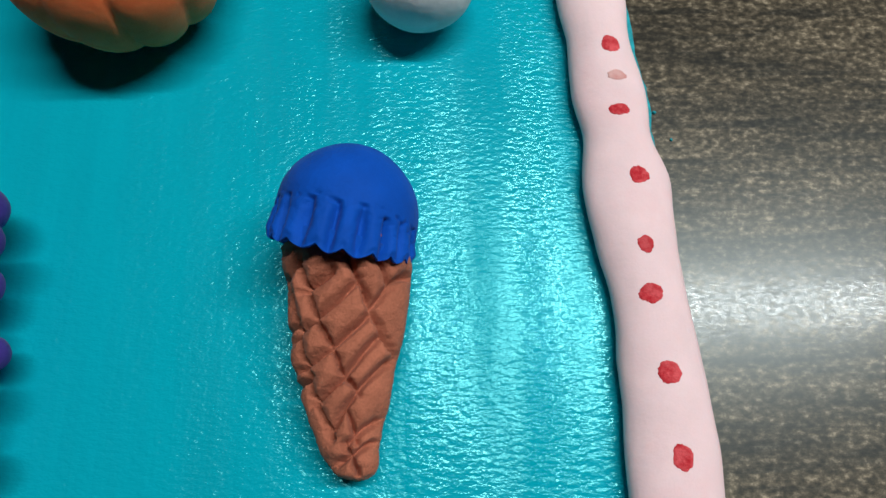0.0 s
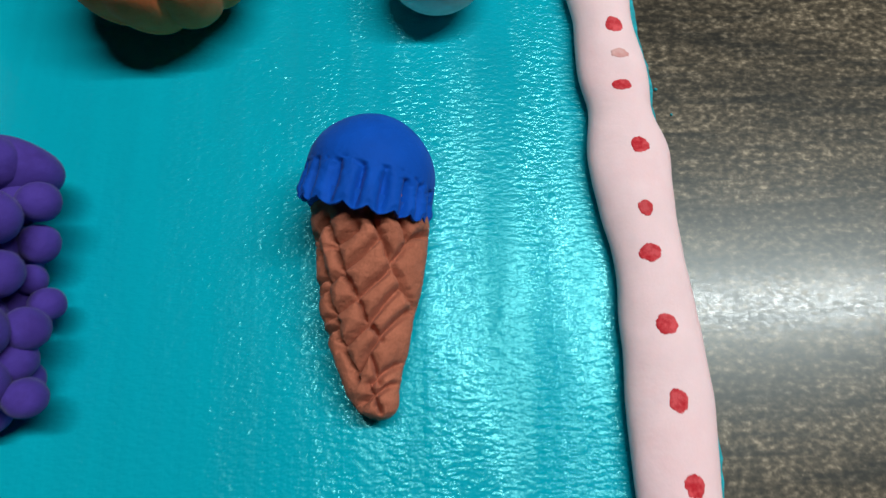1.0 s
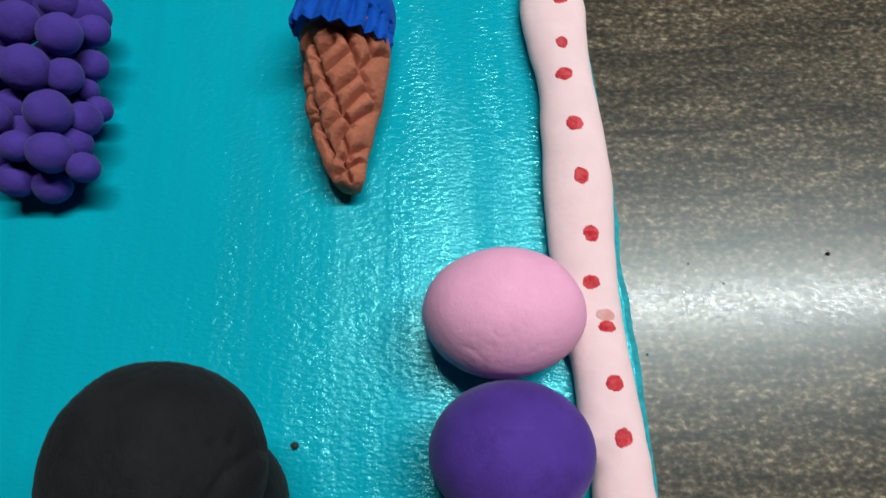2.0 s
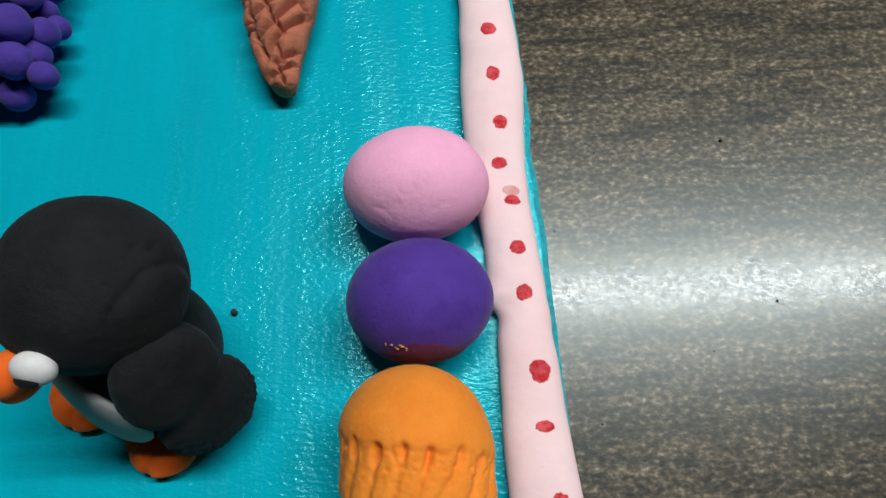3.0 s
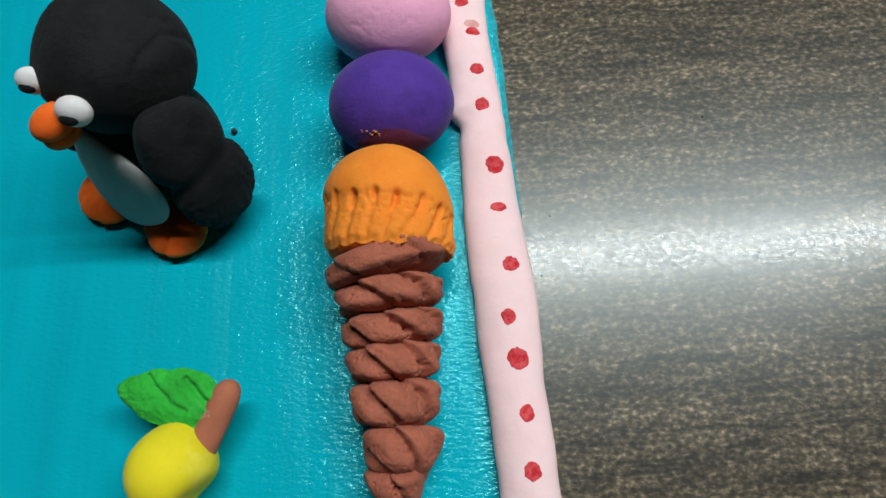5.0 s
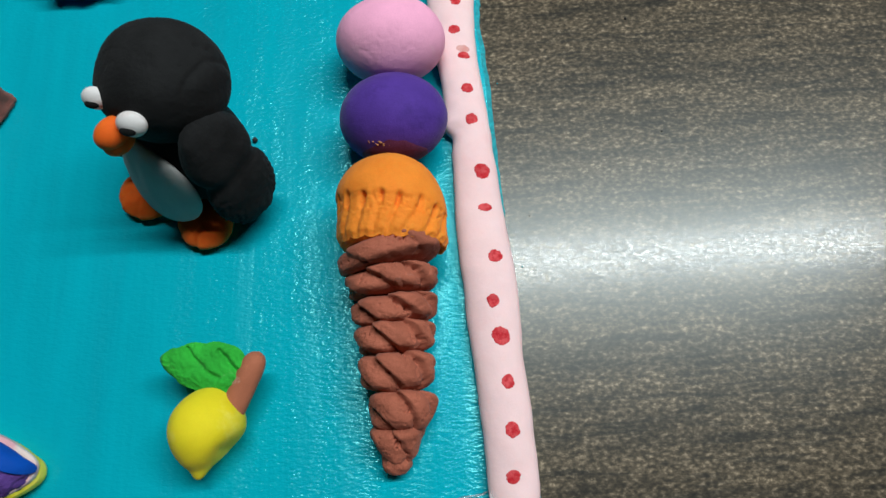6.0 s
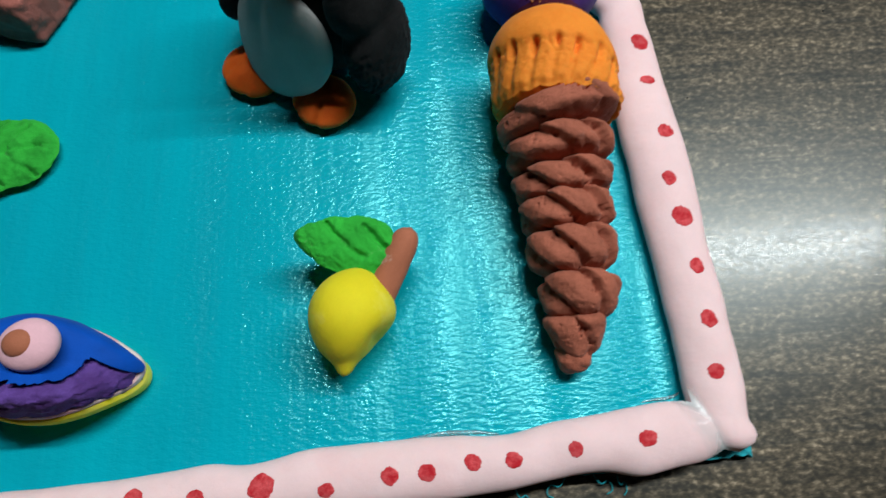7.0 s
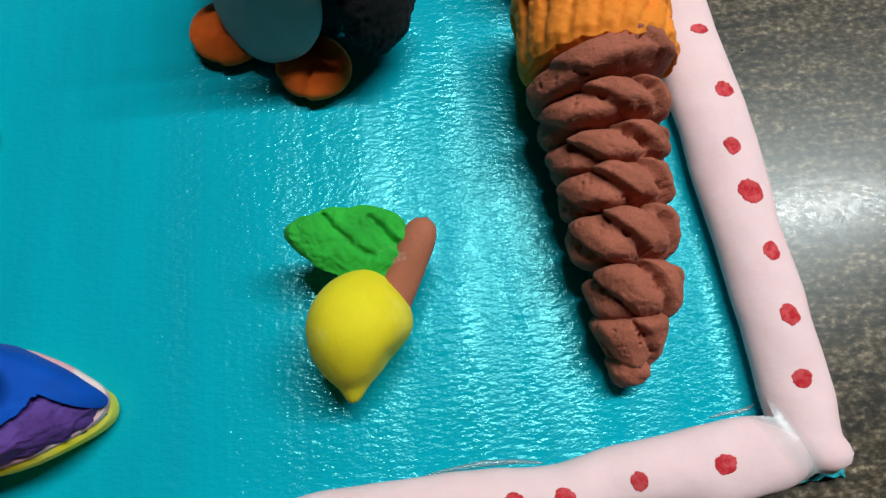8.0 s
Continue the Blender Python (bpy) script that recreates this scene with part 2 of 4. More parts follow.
def part(name, vf, mats, parent, label="", index=None, smooth=True):
    """One mesh under a thing or a part; vf are world millimetres."""
    base = ORIGIN[parent]
    ob = new(name, mesh(name, [(Vector(v) - base) * MM for v in vf[0]], vf[1], mats, index, smooth))
    ob.parent = parent
    ORIGIN[ob] = base
    return tagged(ob, label)


def solo(name, vf, mats, base, label, category, group="", kind="", index=None, smooth=True):
    """A thing that is one mesh."""
    ob = new(name, mesh(name, [(Vector(v) - Vector(base)) * MM for v in vf[0]], vf[1], mats, index, smooth))
    ob.location = Vector(base) * MM
    ORIGIN[ob] = Vector(base)
    return tagged(ob, label, category, group, kind)


def lathe(f, nu, nv):
    """A closed skin from f(u, v): u runs round, v from pole to pole."""
    verts = [f(0.0, 0.0)]
    for j in range(1, nv):
        verts += [f(i / nu, j / nv) for i in range(nu)]
    verts.append(f(0.0, 1.0))
    last, faces = len(verts) - 1, []
    for i in range(nu):
        k = (i + 1) % nu
        faces.append((0, 1 + i, 1 + k))
        for j in range(nv - 2):
            a, b = 1 + j * nu, 1 + (j + 1) * nu
            faces.append((a + i, b + i, b + k, a + k))
        a = 1 + (nv - 2) * nu
        faces.append((a + i, last, a + k))
    return verts, faces


def join(*some):
    verts, faces = [], []
    for v, f in some:
        n = len(verts)
        verts += list(v)
        faces += [tuple(i + n for i in face) for face in f]
    return verts, faces


def wob(p, size, seed=0.0):
    """Smooth noise of about -1 to 1 whose features are size millimetres."""
    return noise.noise(Vector(p) / size + Vector((seed, seed * 1.7, -seed)))


def ball(c, r, nu=32, nv=18, lumps=0.03, size=7.0, seed=0.0, turn=None, flat=None, fuzz=0.0, puck=1.0):
    """A hand-rolled ball or egg with semi-axes r, slightly uneven; flat: height below which it is pressed flat; puck: under 1, blunter across its own x."""
    c, r = Vector(c), Vector(r) if not isinstance(r, (int, float)) else Vector((r, r, r))

    def f(u, v):
        a, b = 2 * math.pi * u, math.pi * v
        d = Vector((math.sin(b) * math.cos(a), math.sin(b) * math.sin(a), math.cos(b)))
        p = Vector((math.copysign(abs(d.x) ** puck, d.x) * r.x, d.y * r.y, d.z * r.z))
        if turn:
            p = turn @ p
        p = c + p * (1 + lumps * wob(c + p, size, seed))
        if fuzz:
            p += (p - c).normalized() * fuzz * (wob(p, 1.1, seed) + 0.6 * wob(p, 0.55, seed + 3))
        if flat is not None and p.z < flat:
            p.z = flat + (p.z - flat) * 0.02
        return p

    return lathe(f, nu, nv)


def creased(vf, c, size, deep, where):
    """Pressed-in creases and pits on part of a ball: where(p) gives their share, 0 to 1."""
    c, out = Vector(c), []
    for p in vf[0]:
        k = where(p)
        if k > 0:
            fold = math.exp(-(wob(p, size, 8.0) / 0.09) ** 2) * smooth01(0.0, 0.3, wob(p, size * 1.6, 21.0))
            p = p - (p - c).normalized() * (deep * k * (fold + 0.5 * smooth01(0.25, 0.5, wob(p, size * 0.45, 5.0))))
        out.append(p)
    return out, vf[1]


def box(x0, x1, y0, y1, z0, z1, bevel=0.0):
    bm = bmesh.new()
    bmesh.ops.create_cube(bm, size=1)
    for v in bm.verts:
        v.co = Vector(((x0, x1)[v.co.x > 0], (y0, y1)[v.co.y > 0], (z0, z1)[v.co.z > 0]))
    if bevel:
        bmesh.ops.bevel(bm, geom=bm.edges[:], offset=bevel, segments=2, affect="EDGES")
    out = [v.co.copy() for v in bm.verts], [tuple(v.index for v in f.verts) for f in bm.faces]
    bm.free()
    return out


def curve_at(rows, s):
    """Smooth (Catmull-Rom) reading of rows of (s, a, b, ...), sorted by s."""
    n = max(0, min(len(rows) - 2, sum(1 for r in rows if r[0] <= s) - 1))
    p0, p1, p2, p3 = rows[max(0, n - 1)], rows[n], rows[n + 1], rows[min(len(rows) - 1, n + 2)]
    t = max(0.0, min(1.0, (s - p1[0]) / (p2[0] - p1[0])))
    out = []
    for k in range(1, len(p1)):
        m1 = (p2[k] - p0[k]) / (p2[0] - p0[0]) * (p2[0] - p1[0])
        m2 = (p3[k] - p1[k]) / (p3[0] - p1[0]) * (p2[0] - p1[0])
        out.append((2 * t**3 - 3 * t**2 + 1) * p1[k] + (t**3 - 2 * t**2 + t) * m1 + (3 * t**2 - 2 * t**3) * p2[k] + (t**3 - t**2) * m2)
    return out


def smooth01(a, b, x):
    t = max(0.0, min(1.0, (x - a) / (b - a)))
    return t * t * (3 - 2 * t)


# ---- the room: plain shell, table, lamp ----
TABLE_Z = -3.0
solo("floor", box(-1800, 2200, -2200, 1700, -780, -750), FLOOR, (0, 0, -750), "grey tiled floor under the table", "floor", kind="structure", smooth=False)
solo("ceiling", box(-1800, 2200, -2200, 1700, 1390, 1420), WALL, (0, 0, 1390), "plain grey ceiling", "ceiling", kind="structure", smooth=False)
solo("wall_north", box(-1800, 2200, 1700, 1800, -780, 1420), WALL, (0, 1700, -750), "plain grey painted wall", "wall", kind="structure", smooth=False)
solo("wall_south", box(-1800, 2200, -2300, -2200, -780, 1420), WALL, (0, -2200, -750), "plain grey painted wall", "wall", kind="structure", smooth=False)
solo("wall_west", box(-1900, -1800, -2200, 1700, -780, 1420), WALL, (-1800, 0, -750), "plain grey painted wall", "wall", kind="structure", smooth=False)
solo("wall_east", box(2200, 2300, -2200, 1700, -780, 1420), WALL, (2200, 0, -750), "plain grey painted wall", "wall", kind="structure", smooth=False)

table = thing("table", (50, 0, -750), "dark brown wood-grain laminate table with a satin sheen", "table")
part("tabletop", box(-500, 650, -420, 380, TABLE_Z - 25, TABLE_Z, 2.0), LAMINATE, table, smooth=False)
for lx in (-450, 600):
    for ly in (-370, 330):
        part("leg", box(lx - 20, lx + 20, ly - 20, ly + 20, -750, TABLE_Z - 25, 2.0), LEG_STEEL, table, "dark steel leg", smooth=False)

tube_lamp = thing("tube_lamp", (TUBE[0] * 1000, TUBE[1] * 1000, 1390), "lit white tube lamp on a white batten under the ceiling", "lamp")
tx, ty, tz = (c * 1000 for c in TUBE)
part("batten", box(tx - 700, tx + 700, ty - 22, ty + 22, tz + 20, 1390, 3.0), BATTEN, tube_lamp, smooth=False)
part("tube", ([(tx - 680 + 1360 * j, ty + 13 * math.cos(i * math.pi / 8), tz + 13 * math.sin(i * math.pi / 8)) for j in (0, 1) for i in range(16)],
              [(i, (i + 1) % 16, 16 + (i + 1) % 16, 16 + i) for i in range(16)] + [tuple(range(16)), tuple(range(16, 32))]), TUBE_GLASS, tube_lamp, "glowing glass tube")
for ex in (-688, 688):
    part("end_cap", box(tx + ex - 8, tx + ex + 8, ty - 16, ty + 16, tz - 16, tz + 22, 3.0), BATTEN, tube_lamp, smooth=False)

# ---- the painted board ----
EDGE_R = [(-164.0, 54.6), (-120.0, 53.9), (-80.0, 53.1), (-55.0, 52.5), (-40.0, 52.3), (-22.0, 52.2), (-8.0, 51.2), (9.0, 51.6), (48.0, 50.1), (76.0, 48.9), (84.0, 49.2), (100.0, 47.8), (145.0, 46.6)]


def board_mesh():
    """A card sheet with a slightly frayed rim, 3 mm thick."""
    rim = []
    for i in range(150):
        y = -163.5 + 306 * i / 149
        rim.append((curve_at(EDGE_R, y)[0] - 0.7 + 0.45 * wob((0, y, 0), 2.0, 3) + 0.5 * wob((0, y, 0), 9, 4), y))
    for i in range(1, 40):
        rim.append((46.6 - 216 * i / 39, 142.5))
    for i in range(1, 40):
        rim.append((-169.4, 142.5 - 308 * i / 39))
    for i in range(1, 150):
        x = -169.4 + 224 * i / 150
        rim.append((x, -165.5 + 2.0 * smooth01(-20, 50, x) - 1.0 * smooth01(-20, -90, x) + 0.9 * smooth01(42, 54, x) + (0.5 + 0.1 * smooth01(40, 44, x)) * wob((x, 0, 0), 1.1, 5) + 0.8 * wob((x, 0, 0), 11, 6)))
    n = len(rim)
    worn = [(-57.4 + (x + 57.4) * (1 - 1.5 / 112), -11.5 + (y + 11.5) * (1 - 1.5 / 154), 0) for x, y in rim]
    verts = [(x, y, -0.3) for x, y in rim] + [(x + 0.15, y - 0.1, -1.2) for x, y in rim] + [(x, y, TABLE_Z) for x, y in rim] + worn
    faces = [tuple(range(3 * n, 4 * n))] + [(3 * n + i, 3 * n + (i + 1) % n, (i + 1) % n, i) for i in range(n)] + [(i, (i + 1) % n, n + (i + 1) % n, n + i) for i in range(n)]
    faces += [(n + i, n + (i + 1) % n, 2 * n + (i + 1) % n, 2 * n + i) for i in range(n)] + [tuple(range(2 * n, 3 * n))]
    return verts, faces, [0] + [1] * (3 * n) + [1]


bv, bf, bi = board_mesh()
solo("painted_board", (bv, bf), [TEAL, TEAL_RAW], (-57, -10, TABLE_Z), "teal glossy painted card board with frayed edges", "board", index=bi, smooth=False)

# ---- pink rope border ----
RIGHT = [(-162.2, 44.0, 54.0), (-160.2, 42.4, 54.2), (-158.2, 41.6, 54.0), (-156, 40.9, 52.9), (-153.5, 40.6, 53.0), (-148, 40.2, 53.6), (-139, 40.2, 53.6), (-125, 39.5, 53.3), (-115, 39.0, 52.8), (-105, 38.2, 53.1), (-95, 38.0, 53.2),
         (-85, 37.3, 52.5), (-72, 37.1, 51.3), (-60, 37.5, 50.7), (-53, 37.5, 50.2), (-47.2, 38.1, 50.0), (-44, 35.6, 49.7), (-41, 35.8, 49.6), (-32, 36.2, 48.9), (-17, 34.6, 48.0), (0, 33.2, 48.4),
         (12, 33.2, 49.6), (22, 33.7, 49.5), (32, 34.0, 49.0), (42, 34.3, 48.2), (53, 32.5, 47.9), (60, 31.8, 48.3), (66, 31.3, 48.5), (76, 32.6, 46.1), (86, 31.1, 46.4),
         (98, 31.5, 44.6), (108, 30.3, 45.2), (122, 30.8, 45.6), (138, 31.0, 45.0)]
LOWER = [(-168, -172.0, -160.5), (-140, -171.5, -160.0), (-110, -170.8, -158.6), (-85, -170.0, -158.0), (-72, -169.6, -157.3), (-62, -168.8, -156.3), (-52, -168.6, -156.9), (-42, -167.4, -155.0),
         (-31, -167.3, -154.5), (-21, -167.0, -154.3), (-10, -166.6, -154.4), (0, -166.0, -155.0), (11, -164.4, -153.2), (20, -163.9, -152.4), (28, -165.4, -151.4), (36, -164.2, -150.7), (39.0, -163.9, -151.0), (41.6, -163.6, -151.6), (44.0, -163.2, -152.4), (47.5, -162.6, -153.4)]
ROPE_TOP, ROPE_MID = 7.2, 3.0


def rope_half(s, rows, ends):
    """Middle, half width and height factor of a rope at s, rounded off over a length at either end."""
    a, b = curve_at(rows, s)
    lo, hi = rows[0][0], rows[-1][0]
    k = 1.0
    if s < lo + ends[0]:
        k = math.sqrt(max(0.0, 1 - ((lo + ends[0] - s) / ends[0]) ** 2))
    if s > hi - ends[1]:
        k = min(k, math.sqrt(max(0.0, 1 - ((s - hi + ends[1]) / ends[1]) ** 2)))
    return (a + b) / 2, (b - a) / 2, k


def rope_height(s, across, rows, ends, along_y=True, seed=1.0):
    c, w, k = rope_half(s, rows, ends)
    q = max(-0.98, min(0.98, (across - c) / max(w * (0.08 + 0.92 * k), 0.1)))
    z = ROPE_MID + (ROPE_TOP - ROPE_MID) * (0.35 + 0.65 * k) * (1 - abs(q) ** 2.0) ** 0.5
    return z + rope_dent(across, s, along_y, seed)


def rope_dent(across, s, along_y, seed):
    """Finger dents along the rope's top."""
    p = (across, s, 0.0) if along_y else (s, across, 0.0)
    return 0.34 * wob(p, 8, seed) + 0.1 * wob(p, 3.5, seed)


def rope(rows, along_y, ends, steps, seed, crease=None):
    lo, hi = rows[0][0], rows[-1][0]

    def f(u, v):
        s = lo + (hi - lo) * v
        c, w, k = rope_half(s, rows, ends)
        a = 2 * math.pi * u
        q = math.cos(a)
        z = ROPE_MID + (ROPE_TOP - ROPE_MID) * (0.35 + 0.65 * k) * max(0, 1 - abs(q) ** 2.0) ** 0.5 if math.sin(a) >= 0 else ROPE_MID * (1 - (1 - abs(q) ** 3) ** 0.5)
        across = c + w * (0.08 + 0.92 * k) * q
        if z > ROPE_MID:
            z += rope_dent(across, s, along_y, seed) * smooth01(ROPE_MID, ROPE_MID + 1.5, z)
        if crease and z > 1:
            z -= 1.5 * math.exp(-((s - crease - 0.25 * (across - 38)) / 1.0) ** 2) * smooth01(45, 37, across)
        across += 0.25 * wob((s, 0.0, 0.0) if q > 0 else (s, 40.0, 0.0), 7, seed + 2) * abs(q)
        return Vector((across, s, z)) if along_y else Vector((s, across, z))

    return lathe(f, 48, steps)


def dot_mesh(x, y, rx, ry, rows, along_y, ends, seed):
    """A thin pressed disc of clay with a torn rim that follows the rope's top."""
    verts, faces, n, rings = [], [], 48, (0.3, 0.6, 0.8, 0.93, 1.0)
    rx, ry = rx * 0.9, ry * 0.9
    for k, g in enumerate(rings):
        for i in range(n):
            a = 2 * math.pi * i / n
            d = Vector((math.cos(a) * 3, math.sin(a) * 3, seed * 9))
            e = 1 + 0.16 * wob(d, 2.7) + g * g * (0.12 * wob(d, 0.83) + 0.08 * wob(d, 0.37))
            px, py = x + rx * g * e * math.cos(a), y + ry * g * e * math.sin(a)
            h = rope_height(py, px, rows, ends, True, 1.0) if along_y else rope_height(px, py, rows, ends, False, 5.0)
            lift = (0.07, 0.09, 0.1, 0.07, -0.1)[k] + 0.05 * wob((px, py, seed), 0.6)
            verts.append((px, py, h + lift))
    for k in range(len(rings) - 1):
        faces += [(k * n + i, k * n + (i + 1) % n, (k + 1) * n + (i + 1) % n, (k + 1) * n + i) for i in range(n)]
    verts.append((x, y, (rope_height(y, x, rows, ends, True, 1.0) if along_y else rope_height(x, y, rows, ends, False, 5.0)) + 0.07))
    faces += [(len(verts) - 1, i, (i + 1) % n) for i in range(n)]
    return verts, faces


ENDS_R, ENDS_L = (4.5, 4.5), (4.5, 8.0)
border_right = thing("rope_border", (43, -10, 0), "pale pink clay rope border with red dots along the long edge", "border", "rope borders")
part("rope", rope(RIGHT, True, ENDS_R, 190, 1.0, -46.0), PINK_PALE, border_right)
DOTS = [(39.2, 94.8, 2.3, 2.3), (39.0, 79.8, 2.4, 1.5), (41.2, 65.9, 2.2, 2.2), (40.5, 52.1, 1.7, 2.0), (40.3, 42.9, 2.4, 2.0), (41.5, 29.1, 2.4, 2.3), (41.6, 15.1, 2.0, 2.5), (42.2, 0.7, 2.1, 2.2),
        (41.2, -10.5, 2.1, 1.9), (43.4, -20.3, 2.3, 1.5), (43.7, -32.1, 2.2, 2.0), (44.1, -43.0, 2.1, 2.1), (45.9, -60.7, 2.6, 2.9), (45.7, -72.1, 2.3, 1.4), (47.3, -87.1, 2.3, 2.2), (45.6, -99.9, 1.9, 2.2),
        (46.8, -109.7, 2.7, 2.9), (47.6, -122.0, 2.0, 2.2), (47.5, -134.2, 2.2, 2.4), (46.6, -145.6, 2.0, 2.1)]
for i, (x, y, rx, ry) in enumerate(DOTS):
    part("dot", dot_mesh(x, y, rx, ry, RIGHT, True, ENDS_R, i + 0.3), RED_DOT, border_right)
part("smear", dot_mesh(39.6, 87.6, 2.3, 1.3, RIGHT, True, ENDS_R, 31.3), RED_FADED, border_right, "faded pink smear where a dot came off")
part("smear", dot_mesh(43.3, -17.8, 2.4, 1.6, RIGHT, True, ENDS_R, 37.3), RED_FADED, border_right, "faded pink smear where a dot came off")
border_low = thing("rope_border", (-60, -161, 0), "pale pink clay rope border with red dots along the short edge", "border", "rope borders")
part("rope", rope(LOWER, False, ENDS_L, 150, 5.0), PINK_PALE, border_low)
for i, (x, y, rx, ry) in enumerate([(29.3, -158.0, 2.3, 1.9), (14.2, -159.0, 1.7, 1.8), (1.3, -160.1, 2.2, 1.8), (-6.9, -160.0, 2.0, 1.9), (-16.3, -161.2, 2.1, 1.9), (-23.7, -161.3, 2.0, 2.0), (-36.5, -163.0, 2.0, 1.6),
                                   (-49.3, -161.4, 2.9, 2.8), (-62.2, -162.4, 2.1, 1.8), (-74.3, -161.4, 2.2, 1.9), (-88.5, -163.5, 1.9, 1.7)]):
    part("dot", dot_mesh(x, y, rx, ry, LOWER, False, ENDS_L, i + 50.7), RED_DOT, border_low)

# ---- blue scoop in a waffle cone, lying flat ----


def frame_of(axis, up=(0, 0, 1)):
    """Right, along, up: a turn whose y is the axis."""
    y = Vector(axis).normalized()
    x = y.cross(Vector(up)).normalized()
    z = x.cross(y)
    return Matrix((x, y, z)).transposed()


def crimped_scoop(rim, axis, r, length, flutes, dome, seed, tilt=0.0, slant=0.0, lip=0.0, pit=1.6, reach=0.6, groove=0.5, ragged=0.6, flare=0.0, squash=1.0, rough=1.0, droop=0.0, wide=0.62, begin=0.0):
    """A scoop along axis from its rim's middle: a smooth dome over a skirt that a tool has crimped, hollow beneath.
    tilt: how the dome's edge slopes; slant: how far the crimps lean as they run down; lip: how far the skirt stands back;
    pit and reach: depth and length of each crimp; groove: depth of the soft flute below it."""
    turn, rim = frame_of(axis), Vector(rim)

    def f(u, v):
        a = 2 * math.pi * u
        top = length * (1 - dome) + tilt * math.cos(a)
        if v < 0.42:
            g = v / 0.42 * math.pi / 2
            rad, along, down = r * math.sin(g), top + (length - top) * math.cos(g), (math.cos(g) * (top - length)) / max(top, 1.0)
        elif v < 0.88:
            down = (v - 0.42) / 0.46
            rad, along = r * (1 + flare * down * down), top * (1 - down)
        else:
            k, down = (v - 0.88) / 0.12, 1.0
            rad, along = r * (1 + flare) * (1 - 0.3 * smooth01(0, 0.5, k)) * (1 - smooth01(0.5, 1, k)), top * 0.1 * smooth01(0.1, 0.9, k)
        lean = slant * max(0.0, down) ** 1.4 * (0.35 + 0.65 * smooth01(-0.7, 0.7, math.cos(a)))
        ph = flutes * (a - lean + 0.035 * math.sin(3 * a + seed) + 0.02 * math.sin(7 * a + 2 * seed)) / (2 * math.pi)
        cell = math.floor(ph)
        d = ph - cell - 0.5
        arc = d * 2 * math.pi * r / flutes
        one, two, three = (noise.noise(Vector((cell * 3.17 + 0.4, seed + 1.3 * k, 0.7))) for k in range(3))
        start, span = begin - 0.02 + 0.16 * one, reach * (1 + 0.7 * two)
        hook = 0.5 * math.sin(4.0 * (down - start) + cell)
        mark = math.exp(-((arc - 0.35 * hook) / (wide + 0.25 * three)) ** 2) * smooth01(start - 0.06, start + 0.07, down) * smooth01(start + span, start + 0.35 * span, down)
        soft = math.exp(-(arc / 1.0) ** 2) * smooth01(begin + 0.05, begin + 0.35, down) * smooth01(1.08, 0.8, down)
        if v < 0.9:
            back = lip * smooth01(start - 0.03, start + 0.1, down) * smooth01(0.85, 0.3, down)
            rad -= pit * (0.85 + 0.5 * one) * mark + groove * (1 + 0.6 * two) * soft + back
            along -= ragged * smooth01(0.55, 1.0, down) * (0.75 - 2.2 * d * d * 4 + 0.9 * three)
            along += 0.4 * tilt * math.cos(a) * max(0.0, down)
            rad *= 1 - 0.05 * smooth01(0.8, 1.0, down)
            along -= droop * smooth01(0.3, 1.0, down) * max(0.0, math.sin(a))
        p = rim + turn @ Vector((rad * math.cos(a), along, rad * math.sin(a) * squash))
        low = smooth01(-0.05, 0.15, down) if v < 0.9 else 0.0
        w = 0.22 * wob(p, 7, seed) + rough * low * (0.2 * wob(p, 1.7, seed) + 0.14 * wob(p, 0.8, seed)) + 0.05 * wob(p, 1.0, seed + 2)
        w -= rough * 0.5 * low * smooth01(0.75, 0.2, down) * smooth01(0.2, 0.5, wob(p, 1.2, seed + 6))
        p += (p - rim).normalized() * w
        p.z = max(p.z, 0.15 + 0.02 * p.z)
        return p

    return lathe(f, 260, 96)


def from_line(x, y, line):
    """How far the point lies from a bent line: the distance, signed by the side."""
    best, sign = 99.0, 1.0
    for (ax, ay), (bx, by) in zip(line, line[1:]):
        dx, dy = bx - ax, by - ay
        t = max(0.0, min(1.0, ((x - ax) * dx + (y - ay) * dy) / (dx * dx + dy * dy)))
        d = math.hypot(x - ax - dx * t, y - ay - dy * t)
        if d < best:
            best, sign = d, 1.0 if dx * (y - ay) - dy * (x - ax) > 0 else -1.0
    return best, sign


# plan of the cone: y, and its two sides; below, the cuts pressed into it: slanting ones, steep ones
CONE_PLAN = [(13.5, -14.6, -9.4), (16.0, -15.9, -9.0), (19.5, -17.6, -8.5), (24.0, -19.3, -7.5), (31.5, -21.4, -5.9), (36.0, -22.3, -4.7), (43.0, -23.0, -3.2), (47.0, -23.6, -2.5), (50.0, -23.5, -2.8), (52.6, -23.0, -3.8)]
CUTS_FLAT = [[(-19.4, 42.6), (-14.3, 45.3)], [(-21.5, 35.6), (-17.5, 38.2), (-10.4, 43.9)], [(-20.6, 30.9), (-14.9, 33.8), (-8.8, 38.9)], [(-18.2, 25.4), (-13.1, 29.4), (-7.4, 35.6)], [(-15.2, 21.6), (-11.4, 26.9), (-6.2, 31.8)],
             [(-12.9, 19.4), (-8.6, 22.4)], [(-14.8, 16.4), (-9.4, 19.0)], [(-23.6, 36.6), (-20.7, 38.0)], [(-22.0, 28.0), (-18.6, 29.6)], [(-8.3, 40.0), (-5.4, 43.7), (-3.2, 45.6)], [(-24.5, 44.0), (-19.9, 47.6)]]
